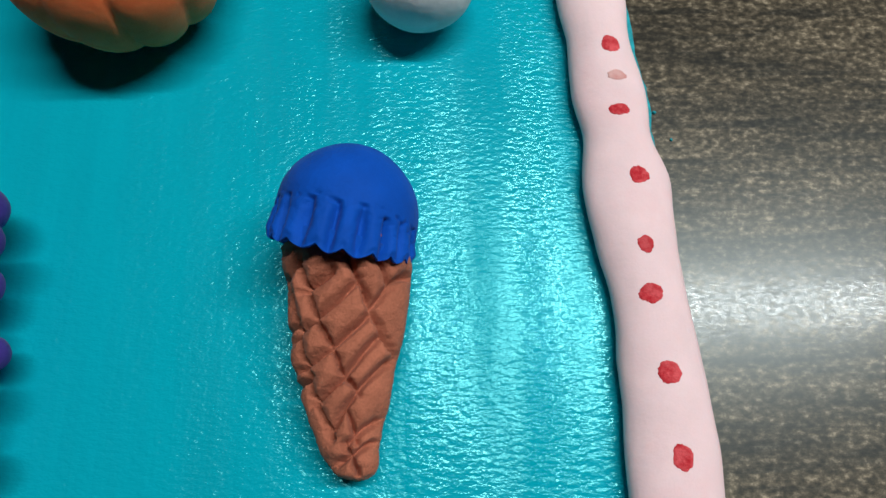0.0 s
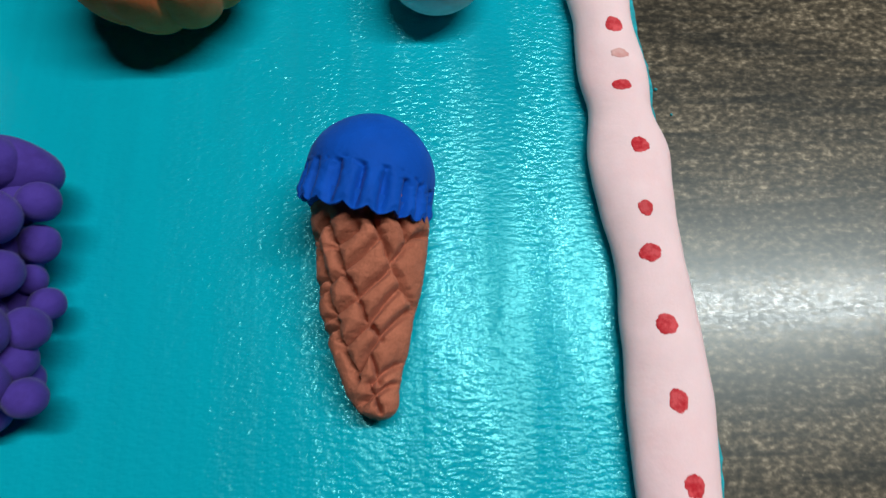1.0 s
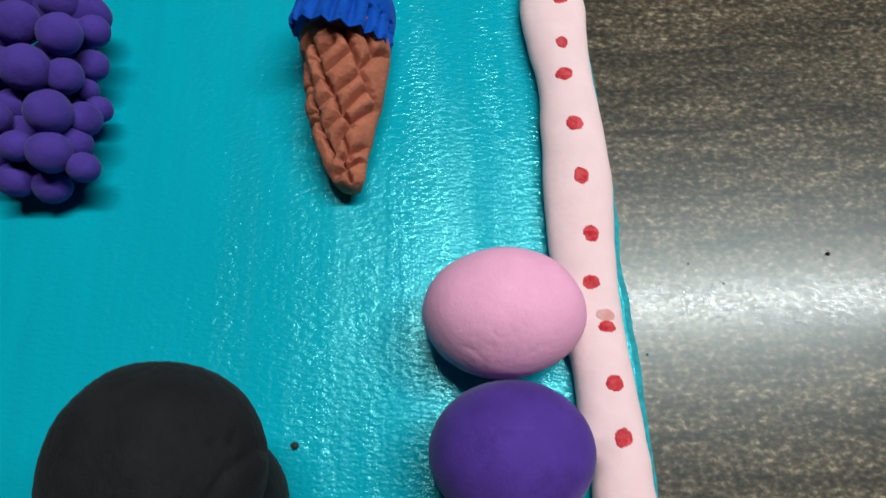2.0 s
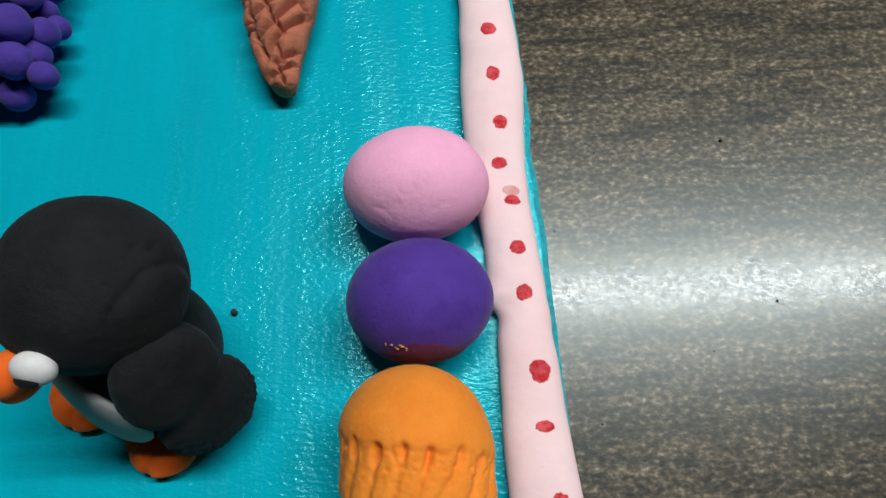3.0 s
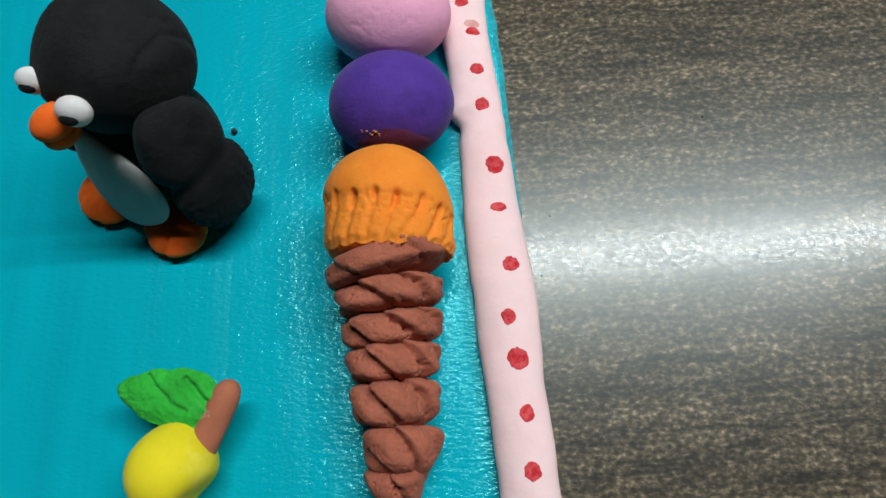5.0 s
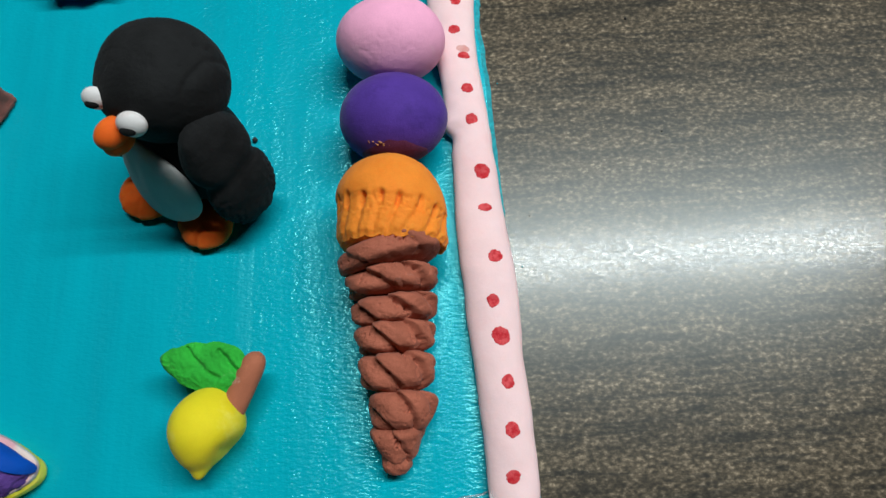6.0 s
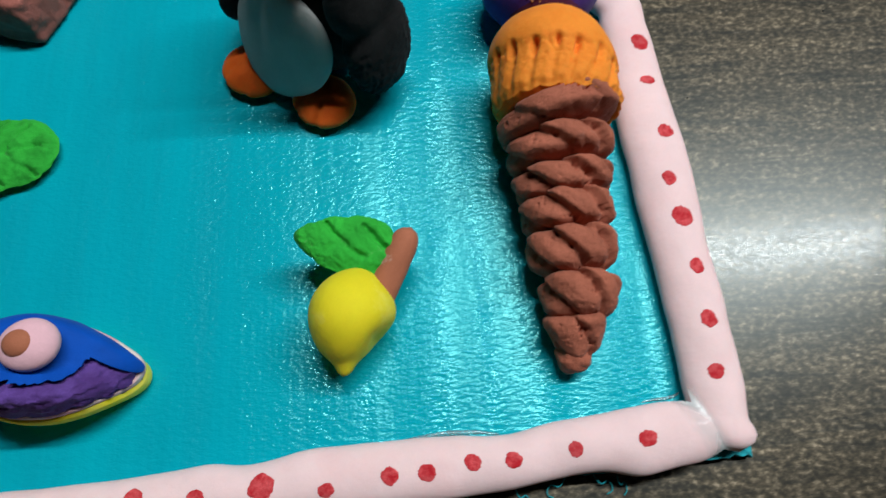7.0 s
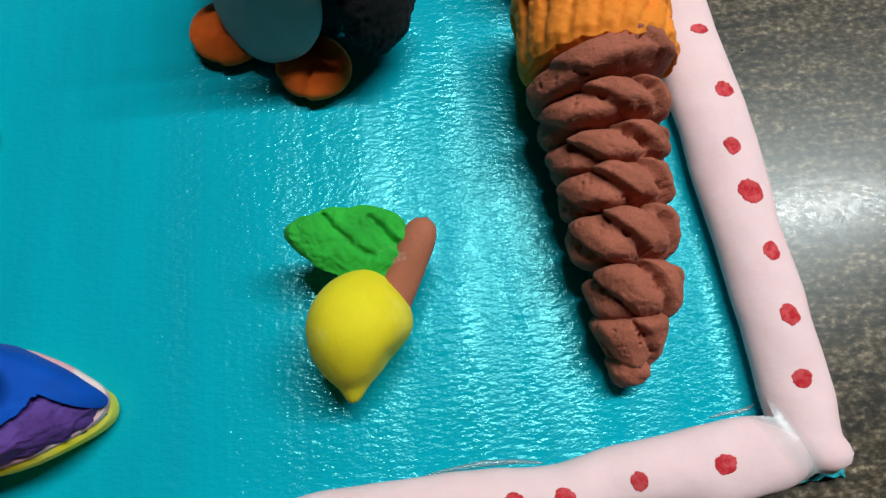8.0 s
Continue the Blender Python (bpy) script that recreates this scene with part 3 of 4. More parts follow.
CUTS_STEEP = [[(-20.1, 47.5), (-17.4, 38.4), (-12.9, 29.4), (-11.1, 26.6)], [(-12.4, 48.5), (-8.9, 40.2), (-5.3, 32.6)], [(-23.4, 46.4), (-20.7, 37.4), (-18.0, 25.5), (-15.3, 20.6)], [(-11.6, 19.8), (-12.8, 24.4)], [(-7.6, 47.4), (-5.6, 43.4)], [(-13.4, 19.6), (-11.4, 14.8)]]


def waffle_cone(seed):
    """A hand-pressed cone lying on the board, tip towards -y, with cuts crossing on its upper side."""
    lo, hi = CONE_PLAN[0][0], CONE_PLAN[-1][0]

    def f(u, v):
        a, y = 2 * math.pi * u, lo + (hi - lo) * v
        left, right = curve_at(CONE_PLAN, y)
        k = curve_at([(0.0, 0.0), (0.01, 0.65), (0.035, 1.0), (0.94, 1.0), (0.985, 0.9), (1.0, 0.0)], v)[0]
        w, h = (right - left) / 2 * k, (2.9 + 7.5 * v ** 0.9) * k
        x, up = (left + right) / 2 + w * math.cos(a), math.sin(a)
        p = Vector((x, y, 5.4 + 4.8 * v + h * up))
        jx, jy = x + 0.35 * wob(p, 4.0, seed), y + 0.35 * wob(p, 4.0, seed + 7)
        deep, near = 0.0, 9.0
        for cut in CUTS_FLAT:
            d, side = from_line(jx, jy, cut)
            wide = 1.2 if side > 0 else 0.5
            deep, near = max(deep, 2.3 * max(0.0, 1 - d / wide) ** 1.1), min(near, d)
        for cut in CUTS_STEEP:
            d, side = from_line(jx, jy, cut)
            crumbly = smooth01(-0.2, 0.4, wob(p, 1.2, seed + 4))
            deep, near = max(deep, (1.9 + 0.6 * crumbly) * max(0.0, 1 - d / (0.65 + 0.3 * crumbly)) ** 1.2), min(near, d)
        face = smooth01(-0.1, 0.45, up) * smooth01(0.0, 0.05, v) * smooth01(1.0, 0.96, v)
        lift = (1.2 * smooth01(0.0, 2.6, near) ** 0.7 - deep) * face
        p += Vector((math.cos(a) * 0.75, 0.0, max(0.0, up))) * lift
        p += Vector((wob(p, 2.2, seed), wob(p, 2.2, seed + 5), wob(p, 2.2, seed + 9))) * 0.07
        p += Vector((wob(p, 6, seed + 2), wob(p, 6, seed + 3), wob(p, 6, seed + 4))) * 0.3
        p += Vector((wob(p, 0.8, seed), wob(p, 0.8, seed + 5), wob(p, 0.8, seed + 9))) * 0.07
        p.z = max(p.z, 0.12 + 0.02 * p.z)
        return p

    return lathe(f, 240, 210)


small_cone = thing("ice_cream_cone", (-13, 35, 0), "blue clay scoop in reddish-brown waffle cone on the teal board", "ice cream")
part("cone", waffle_cone(2.0), TERRACOTTA, small_cone, "reddish-brown cone with crossed grooves")
part("scoop", crimped_scoop((-14.3, 51.6, 11.8), (0.22, 0.97, 0.06), 12.3, 18.2, 18, 0.68, 4.0, -0.4, -0.05, 0.0, 1.2, 1.3, 1.0, 0.5, 0.07, 1.0, 0.7, 3.4, 0.6, 0.2), BLUE, small_cone, "blue fluted scoop")

# ---- tall ice cream: three scoops on a twisted cone ----
tall = thing("ice_cream_cone", (19, -70, 0), "pink, violet and orange clay scoops stacked on a twisted brown cone", "ice cream")
part("scoop", creased(ball((21.1, -17.9, 12.9), (16.7, 13.3, 13.1), 170, 100, 0.025, 11, 3, None, 0.15, 0.03), (21.1, -17.9, 12.9), 4.2, 0.09, lambda p: smooth01(-19, -26, p.y)), ROSE, tall, "rose pink egg-shaped scoop")
violet = part("scoop", ball((20.8, -45.1, 12.9), (15.8, 13.4, 13.1), 56, 32, 0.022, 12, 6, None, 0.15), VIOLET, tall, "violet egg-shaped scoop with a rust-coloured stain")
part("scoop", crimped_scoop((19.3, -85.6, 14.8), (0.0, 1.0, 0.08), 15.1, 26.4, 17, 0.57, 7.0, -2.6, 0.5, 0.4, 2.3, 0.5, 0.6, 0.3, -0.01, 0.98, 0.9, 0.0, 0.75), ORANGE, tall, "orange scoop with a crimped skirt")


def stain_patch(c, r, lo, hi, lift):
    """A thin patch on the violet scoop's lower face, with an uneven outline."""
    verts, faces, nu, nv = [], [], 26, 8
    for j in range(nv + 1):
        for i in range(nu + 1):
            s, t = i / nu * 2 - 1, j / nv
            az = math.radians(-90 + 42 * s)
            el = math.radians(lo + (hi - lo) * t * (1 - 0.75 * s * s) + 5 * wob((s * 4, 0, t * 3), 1.5))
            d = Vector((math.cos(el) * math.cos(az), math.cos(el) * math.sin(az), math.sin(el)))
            edge = min(1, 4 * (1 - abs(s)), 4 * (1 - t) + 0.02)
            p = Vector((d.x * r[0], d.y * r[1], d.z * r[2])) + d * (lift * edge - 0.25)
            verts.append(Vector(c) + p)
    for j in range(nv):
        for i in range(nu):
            a = j * (nu + 1) + i
            faces.append((a, a + 1, a + nu + 2, a + nu + 1))
    return verts, faces


part("stain", stain_patch((20.8, -45.1, 12.9), (15.8, 13.4, 13.1), -12, 42, 0.5), RUST, violet, "rust-red stain with yellow crumbs")


def stain_crumbs():
    """Tiny yellow crumbs along the stain's upper rim."""
    bits, rnd = [], random.Random(5)
    for i in range(13):
        s = rnd.random() ** 1.3
        az, el = math.radians(-118 + 22 * s + rnd.uniform(-3, 3)), math.radians(27 + 10 * s - 7 * s * s + rnd.uniform(-2.5, 2.5))
        p = Vector((20.8 + 15.9 * math.cos(el) * math.cos(az), -45.1 + 13.5 * math.cos(el) * math.sin(az), 12.9 + 13.2 * math.sin(el)))
        r = rnd.uniform(0.08, 0.3) * (1.2 - 0.6 * s)
        bits.append(ball(p, (r * rnd.uniform(1.2, 2.2), r, r * 0.8), 8, 6, 0.4, 0.3, i))
    return join(*bits)


tagged(part("crumbs", stain_crumbs(), STAIN_CRUMB, violet, "tiny ochre crumbs"), kind="stuff")


def coil(c, r, h, axis, flutes, skew, depth, seed, squash=0.95, phase=0.0, taper=0.05):
    """One turn of twisted clay: a thick disc with broad slanting valleys round its side, cracked and pitted at the bottom."""
    turn, c = frame_of(axis), Vector(c)

    def f(u, v):
        a, b = 2 * math.pi * u, math.pi * v
        q = math.cos(b)
        rad = r * (1 + taper * q) * (max(0.0, 1 - abs(q) ** 4.4)) ** 0.5
        along = h * q
        ph = (flutes * a + skew * q + phase + 0.2 * math.sin(2 * a + seed) + 0.2 * wob((a * 3, q * 2, seed), 1.5)) / (2 * math.pi)
        d = ph - math.floor(ph)
        near = min(d, 1 - d)
        side = smooth01(0.08, 0.5, math.sin(b)) * smooth01(-0.6, 0.2, math.sin(a))
        rise = smooth01(-0.05, 0.6, d) * smooth01(1.03, 0.84, d)
        crack = math.exp(-(near / 0.05) ** 2)
        p = turn @ Vector((rad * math.cos(a), along, rad * math.sin(a) * squash))
        tear = smooth01(-0.05, 0.3, wob(p, 2.6, seed + 11))
        rad -= depth * side * ((1 - rise) + 0.5 * crack * tear)
        rad -= 1.4 * side * (0.15 + 0.85 * (1 - rise)) * tear * smooth01(0.1, 0.45, wob(p, 0.95, seed + 5))
        p = c + turn @ Vector((rad * math.cos(a), along + 0.04 * h * math.sin(a * 2 + seed), rad * math.sin(a) * squash))
        p += Vector((wob(p, 3, seed), wob(p, 3, seed + 4), wob(p, 3, seed + 8))) * 0.3
        p += Vector((wob(p, 0.9, seed), wob(p, 0.9, seed + 4), wob(p, 0.9, seed + 8))) * 0.12
        p.z = max(p.z, 0.12 + 0.02 * p.z)
        return p

    return lathe(f, 210, 56)


twist = part("cone", ball((18.9, -108.0, 8.0), (6.5, 27.0, 6.0), 32, 24, 0.03, 8, 2), COCOA, tall, "brown cone of twisted clay turns")
COILS = [(18.6, -87.8, 14.1, 3.9), (18.6, -94.6, 12.6, 4.15), (18.8, -102.0, 11.5, 4.2), (18.8, -109.2, 10.7, 4.65), (18.8, -118.0, 10.1, 5.3), (19.5, -127.8, 8.7, 5.35), (18.3, -135.4, 6.3, 5.4)]
for i, (x, y, r, h) in enumerate(COILS):
    lean = (0.06, 0.06, 0.08, 0.06, 0.03, 0.0, 0.3)[i]
    part("turn", coil((x, y, max(r, 3.2) + (2.3, 0.9, 0.4, 0.4, 0.3, 0.2, 0.0)[i]), r, h, ((-0.22, -0.09, -0.07, -0.05, 0.0, 0.01, -0.05)[i], 1, lean), (5, 6, 6, 6, 6, 5, 4)[i], (-2.0, -3.0, -3.1, -3.1, -3.1, -2.8, -2.0)[i], (1.2, 2.3, 2.4, 2.4, 2.2, 1.9, 1.4)[i], 3.1 * i + 1, 0.95, (0.6, 1.05, 4.8, 0.85, 1.57, -0.2, 0.68)[i], (0.0, 0.03, 0.04, 0.05, 0.08, 0.17, 0.4)[i]), COCOA, twist)
part("tip", ball((17.2, -139.9, 4.0), (3.9, 3.6, 3.9), 48, 28, 0.12, 2.4, 4, None, None, 0.25), COCOA, twist)

# ---- penguin figurine: one mesh ----


CHEEK, CHEEK_RIM = (0.909, -0.355, 0.202), (-0.434, 0.69, 0.556)


def cheek(vf, c):
    """A folded-over pad of clay on one side of the head, with a deep edge along its upper rim and two nicks above it."""
    c, out, mid = Vector(c), [], Vector(CHEEK).normalized()
    up = (Vector(CHEEK_RIM) - mid * mid.dot(Vector(CHEEK_RIM))).normalized()
    across = mid.cross(up)
    for p in vf[0]:
        d = (p - c).normalized()
        if d.dot(mid) > 0.6:
            h, w = d.dot(up) + 0.05 * wob(p, 5, 2.0), d.dot(across)
            far = math.hypot(h, w * 0.8)
            edge = smooth01(-0.1, 0.2, h)
            lift = 0.55 * smooth01(0.43, 0.3, far) * edge - 0.4 * math.exp(-((far - 0.42) / 0.035) ** 2) * edge
            for a, b, long in ((0.56, -0.25, 0.09), (0.64, -0.12, 0.06)):
                lift -= 0.6 * math.exp(-((h - a) / 0.03) ** 2 - ((w - b - 0.6 * (h - a)) / long) ** 2)
            p = p + d * lift
        out.append(p)
    return out, vf[1]


def penguin():
    fwd, side = Vector((-0.63, -0.78, 0)), Vector((0.78, -0.63, 0))
    turn = Matrix((side, fwd, Vector((0, 0, 1)))).transposed()
    mid = Vector((-32.5, -52.5, 0))
    bits, slots = [], []

    def add(vf, slot):
        bits.append(vf)
        slots.extend([slot] * len(vf[1]))

    def place(s, f, z):
        return mid + side * s + fwd * f + Vector((0, 0, z))

    add(ball(place(-1.5, 1.8, 18.5), (14.5, 14.0, 18.5), 48, 28, 0.03, 14, 1, turn, 0.2), 0)
    add(cheek(ball((-34.4, -46.0, 39.5), (16.2, 15.8, 13.1), 170, 100, 0.045, 11, 2, turn, None, 0.09), (-34.4, -46.0, 39.5)), 0)
    add(ball(place(-19.4, 10.0, 17.5), (3.4, 6.6, 7.5), 36, 20, 0.05, 4, 2, turn), 0)
    for sign, shift in ((1, 0.0), (-1, -3.0)):

        def wing(u, v, sign=sign, shift=shift):
            """One thick flap from the shoulder down to a broad, crumbly lobe."""
            a, k = 2 * math.pi * u, math.sin(math.pi * (v - 0.5)) * 0.5 + 0.5
            out, ahead, up = curve_at([(0.0, 8.4, 0.6, 41.4), (0.28, 11.4, 1.4, 30.8), (0.5, 14.6, 2.1, 24.0), (0.72, 17.2, 3.0, 16.6), (1.0, 21.0, 3.8, 5.9)], k)
            broad, thick = curve_at([(0.0, 9.8, 5.2), (0.28, 10.0, 5.9), (0.47, 9.3, 5.3), (0.74, 10.4, 4.6), (1.0, 10.2, 4.2)], k)
            round_off = max(0.0, 1 - abs(2 * k - 1) ** 3.0) ** 0.5 * (1 - 0.13 * math.exp(-((k - 0.49) / 0.06) ** 2))
            x, y = math.cos(a), math.sin(a)
            x, y = math.copysign(abs(x) ** 0.8, x), math.copysign(abs(y) ** 0.9, y)
            p = Vector((out + 0.93 * thick * round_off * x, ahead + broad * round_off * y, up + 0.36 * thick * round_off * x))
            p.x += 0.5 * wob(p, 5, 3 + sign)
            p.y += 0.5 * wob(p, 5, 6 + sign)
            rim = (0.12 + 0.5 * smooth01(0.45, 0.75, k)) * (0.35 + 0.65 * abs(y) ** 3)
            p += Vector((x, y, 0.3 * (1 - 2 * k))).normalized() * rim * (wob(p, 1.1, sign) + 0.6 * wob(p, 0.55, sign + 3))
            return place(p.x * sign + shift, p.y, max(p.z, 0.3))

        vf = lathe(wing, 130, 120)
        add((vf[0], vf[1] if sign > 0 else [tuple(reversed(q)) for q in vf[1]]), 0)

    def belly(u, v):
        a, b = 2 * math.pi * u, math.pi * v
        q = math.sin(b)
        x, z = q * math.cos(a), q * math.sin(a)
        out = 17.2 - 3.0 * x * x - 1.1 * z * z - 4.7 * z + math.copysign(1.6, math.cos(b)) * math.sqrt(max(0.0, 1 - q ** 8))
        x, z = 13.4 * x * (1 + 0.05 * z), 14.8 * z
        x, z = x * math.cos(0.2) - z * math.sin(0.2), z * math.cos(0.2) + x * math.sin(0.2)
        return place(-2.2 - x + 0.25 * wob((x, z, 0), 3), out, 17.4 + z + 0.25 * wob((x, z, 5), 3))

    add(lathe(belly, 48, 24), 1)
    for s, ahead in ((-12.3, 19.6), (8.2, 16.4)):
        c = place(s, ahead, 3.0)

        def foot(u, v, c=c):
            a, b = 2 * math.pi * u, math.pi * v
            d = Vector((math.sin(b) * math.cos(a), math.sin(b) * math.sin(a), math.cos(b)))
            p = Vector((d.x * 8.4, d.y * 7.6, d.z * 3.4))
            for k in (-0.38, 0.18):
                cut = math.exp(-((p.x - k * 8 - p.y * k * 0.5) / 0.55) ** 2) * smooth01(-1, 4, p.y)
                p.z -= 1.0 * cut * smooth01(0.0, 0.5, d.z)
                p.y -= 1.3 * cut * smooth01(4.5, 7.5, p.y)
            p = c + turn @ (p * (1 + 0.03 * wob(c + p, 5)))
            p.z = max(p.z, 0.12 + 0.02 * p.z)
            return p

        add(lathe(foot, 40, 22), 2)
    # beak: two pressed lobes
    add(ball(place(-3.8, 14.2, 42.0), (3.6, 4.7, 3.5), 28, 16, 0.05, 5, 4, turn), 2)
    add(ball(place(-3.3, 14.6, 39.2), (3.2, 4.2, 3.3), 28, 16, 0.05, 5, 8, turn), 2)
    gaze = Vector((-0.1, -0.83, 0.55))
    for s, ahead, big in ((1.0, 10.3, 1.0), (-10.9, 10.2, 0.88)):
        c = place(s, ahead, 45.3)
        eye_turn = frame_of(gaze)
        add(ball(c, Vector((3.6, 2.4, 3.2)) * big, 26, 16, 0.03, 5, 2, eye_turn), 3)
        add(ball(c + gaze * (2.25 * big) + Vector((-0.4, -0.2, -0.95)) * big, Vector((2.0, 0.8, 1.25)) * big, 18, 12, 0.03, 5, 2, eye_turn), 0)
    return join(*bits), slots


pv, ps = penguin()
solo("penguin_figurine", pv, [BLACK, BELLY, FOOT, WHITE], (-33, -55, 0), "black clay penguin figurine with grey belly and orange feet", "figurine", index=ps)

# ---- lemon with stem and leaf ----


def leaf_mesh(base, tip, wide, thick, normal, seed, veins=4, blunt=2.0, taper=0.0, vein_deep=1.0, crumple=0.0, rib_deep=0.85, gouges=()):
    """A thick clay leaf with a pressed midrib and side veins."""
    base, tip, normal = Vector(base), Vector(tip), Vector(normal).normalized()
    along = (tip - base)
    length = along.length
    along.normalize()
    over = normal.cross(along).normalized()

    def f(u, v):
        a = 2 * math.pi * u
        s = v
        w = wide * max(0.0, 1 - abs(2 * s - 1) ** blunt) ** 0.62 * (1 + 0.12 * wob((s * 5, seed, 0), 1.0)) * (1 + taper * (0.45 - s)) + 0.02
        q = math.cos(a)
        x = w * q
        z = thick * math.sin(a) * math.sqrt(max(0, 1 - abs(q) ** 4)) * smooth01(0, 0.08, s) * smooth01(1, 0.92, s)
        if math.sin(a) > 0:
            rib = math.exp(-((x + 0.3 * wob((s * 9, 0, seed), 2)) / 0.55) ** 2)
            g = (s * length * 0.9 - abs(x) * 0.9) / (length / (veins + 1))
            vein = math.exp(-(abs(g - round(g)) * length / (veins + 1) / 0.5) ** 2) * smooth01(0, 0.25, 1 - abs(q))
            z -= thick * max(rib_deep * rib * (0.7 + 0.5 * wob((s * 9, 1, seed), 1.3)), vein_deep * vein * (0.45 + 1.0 * wob((x, s * length, seed + 7), 3.2))) * smooth01(0.03, 0.15, s) * smooth01(0.98, 0.85, s)
            for line, deep in gouges:
                z -= deep * math.exp(-(from_line(x + 0.3 * wob((x, s * length, 4), 1.5), s * length, line)[0] / 0.7) ** 2)
        p = base + along * (length * s) + over * x + normal * (z + 0.3 * wob((x, s * length, seed), 4))
        p += Vector((wob(p, 1.8, seed), wob(p, 1.8, seed + 1), wob(p, 1.8, seed + 2))) * 0.36
        if crumple and math.sin(a) > 0:
            p -= normal * crumple * (smooth01(0.05, 0.45, wob(p, 3.0, seed + 12)) + 0.6 * smooth01(0.15, 0.4, wob(p, 1.2, seed + 13))) * smooth01(0.02, 0.12, s) * smooth01(1.0, 0.5, abs(q))
        p += normal * (0.22 * wob(p, 0.8, seed + 3)) + over * (0.15 * wob(p, 0.7, seed + 4))
        p.z = max(p.z, 0.1)
        return p

    return lathe(f, 110, 84)


# plan of the lemon: degrees clockwise from +x, and the reach in millimetres
LEMON_PLAN = [(-46.0, 9.9), (0.0, 9.5), (28.0, 7.6), (48.0, 6.9), (70.0, 8.1), (84.0, 9.3), (100.0, 10.3), (112.0, 10.4), (125.0, 9.9), (155.0, 9.0), (190.0, 8.9), (225.0, 9.2), (255.0, 10.0), (285.0, 10.8), (314.0, 9.9), (360.0, 9.5), (388.0, 7.6)]


def lemon_body():
    c = Vector((-30.2, -129.0, 10.0))

    def f(u, v):
        deg, b = 360 * u, math.pi * v
        flat = math.sin(b) ** 3
        reach = curve_at(LEMON_PLAN, deg)[0] * flat + 9.4 * (1 - flat)
        nub = (abs(deg - 98 + 5 * math.cos(b)) / 10.5) ** 2.4 + (abs(v - 0.54) / 0.08) ** 2.4
        reach += 2.2 * math.exp(-nub)
        a = -math.radians(deg)
        rad = reach * math.sin(b) ** 0.9
        p = Vector((rad * math.cos(a), rad * math.sin(a), 10.0 * math.cos(b)))
        p = c + p * (1 + 0.02 * wob(c + p, 8, 3))
        p.z = max(p.z, 0.12 + 0.02 * p.z)
        return p

    return lathe(f, 150, 80)


lemon = thing("lemon", (-29, -128, 0), "yellow clay lemon with brown stem and green leaf", "fruit")
fruit = part("fruit", lemon_body(), YELLOW, lemon)


def stem_mesh(a, b, r0, r1):
    a, b = Vector(a), Vector(b)
    turn = frame_of(b - a)
    length = (b - a).length

    def f(u, v):
        ang = 2 * math.pi * u
        k = curve_at([(0.0, 0.0), (0.04, 0.8), (0.12, 1.0), (0.8, 1.0), (0.93, 0.78), (0.98, 0.4), (1.0, 0.0)], v)[0]
        r = (r0 + (r1 - r0) * v) * k
        p = a + turn @ Vector((r * math.cos(ang), length * v, r * math.sin(ang) * 0.9))
        return p + Vector((wob(p, 4), wob(p, 4, 2), wob(p, 4, 5))) * 0.2

    return lathe(f, 30, 24)


part("stem", stem_mesh((-25.4, -127.6, 9.6), (-16.2, -110.8, 13.8), 3.3, 3.0), STEM, lemon, "brown clay stem")
LEAF_CUTS = [([(-4.6, 8.2), (-2.6, 5.4), (-0.2, 2.2)], 1.5), ([(-3.7, 16.4), (-1.6, 13.6), (0.3, 11.0)], 1.3), ([(1.5, 9.7), (1.9, 7.1)], 0.8)]
part("leaf", leaf_mesh((-19.5, -116.5, 12.4), (-41.8, -111.0, 14.4), 6.7, 1.9, (0.05, -0.22, 0.97), 3.0, 3, 2.5, 0.8, 0.1, 0.14, 0.0, LEAF_CUTS), LEAF_CHALKY, lemon, "thick green leaf with pressed notches")

# ---- leaf lying by itself ----
solo("clay_leaf", leaf_mesh((-141, -84.0, 2.4), (-101.6, -78.2, 2.4), 11.0, 2.2, (0, 0, 1), 8.0, 4, 2.6, 0.0, 1.3, 0.2), LEAF, (-120, -80, 0), "broad green clay leaf with pressed veins lying on the board", "leaf")

# ---- slice of cake ----


def cake_outline(a, grow=0.0):
    """Plan of the slice: a drop whose point lies towards +x."""
    t = (math.cos(a) + 1) / 2
    x = -112.0 + 37.2 * t + grow * math.cos(a)
    taper = 0.5 * t ** 2.6 if math.sin(a) > 0 else 0.2 * t ** 6
    half = (11.4 + grow) * (math.sin(a) if math.sin(a) > 0 else 0.87 * math.sin(a)) * (1 - taper) * (1.06 - 0.06 * math.cos(2 * a))
    y = -134.6 + half * 0.94 - 1.0 * t + 0.8 * math.sin(a * 3) * 0.3
    return x, y


def front_lift(x, y):
    """The slice curls up a little off the board along its front."""
    return 5.5 * smooth01(-135, -144, y) * smooth01(-74, -84, x)


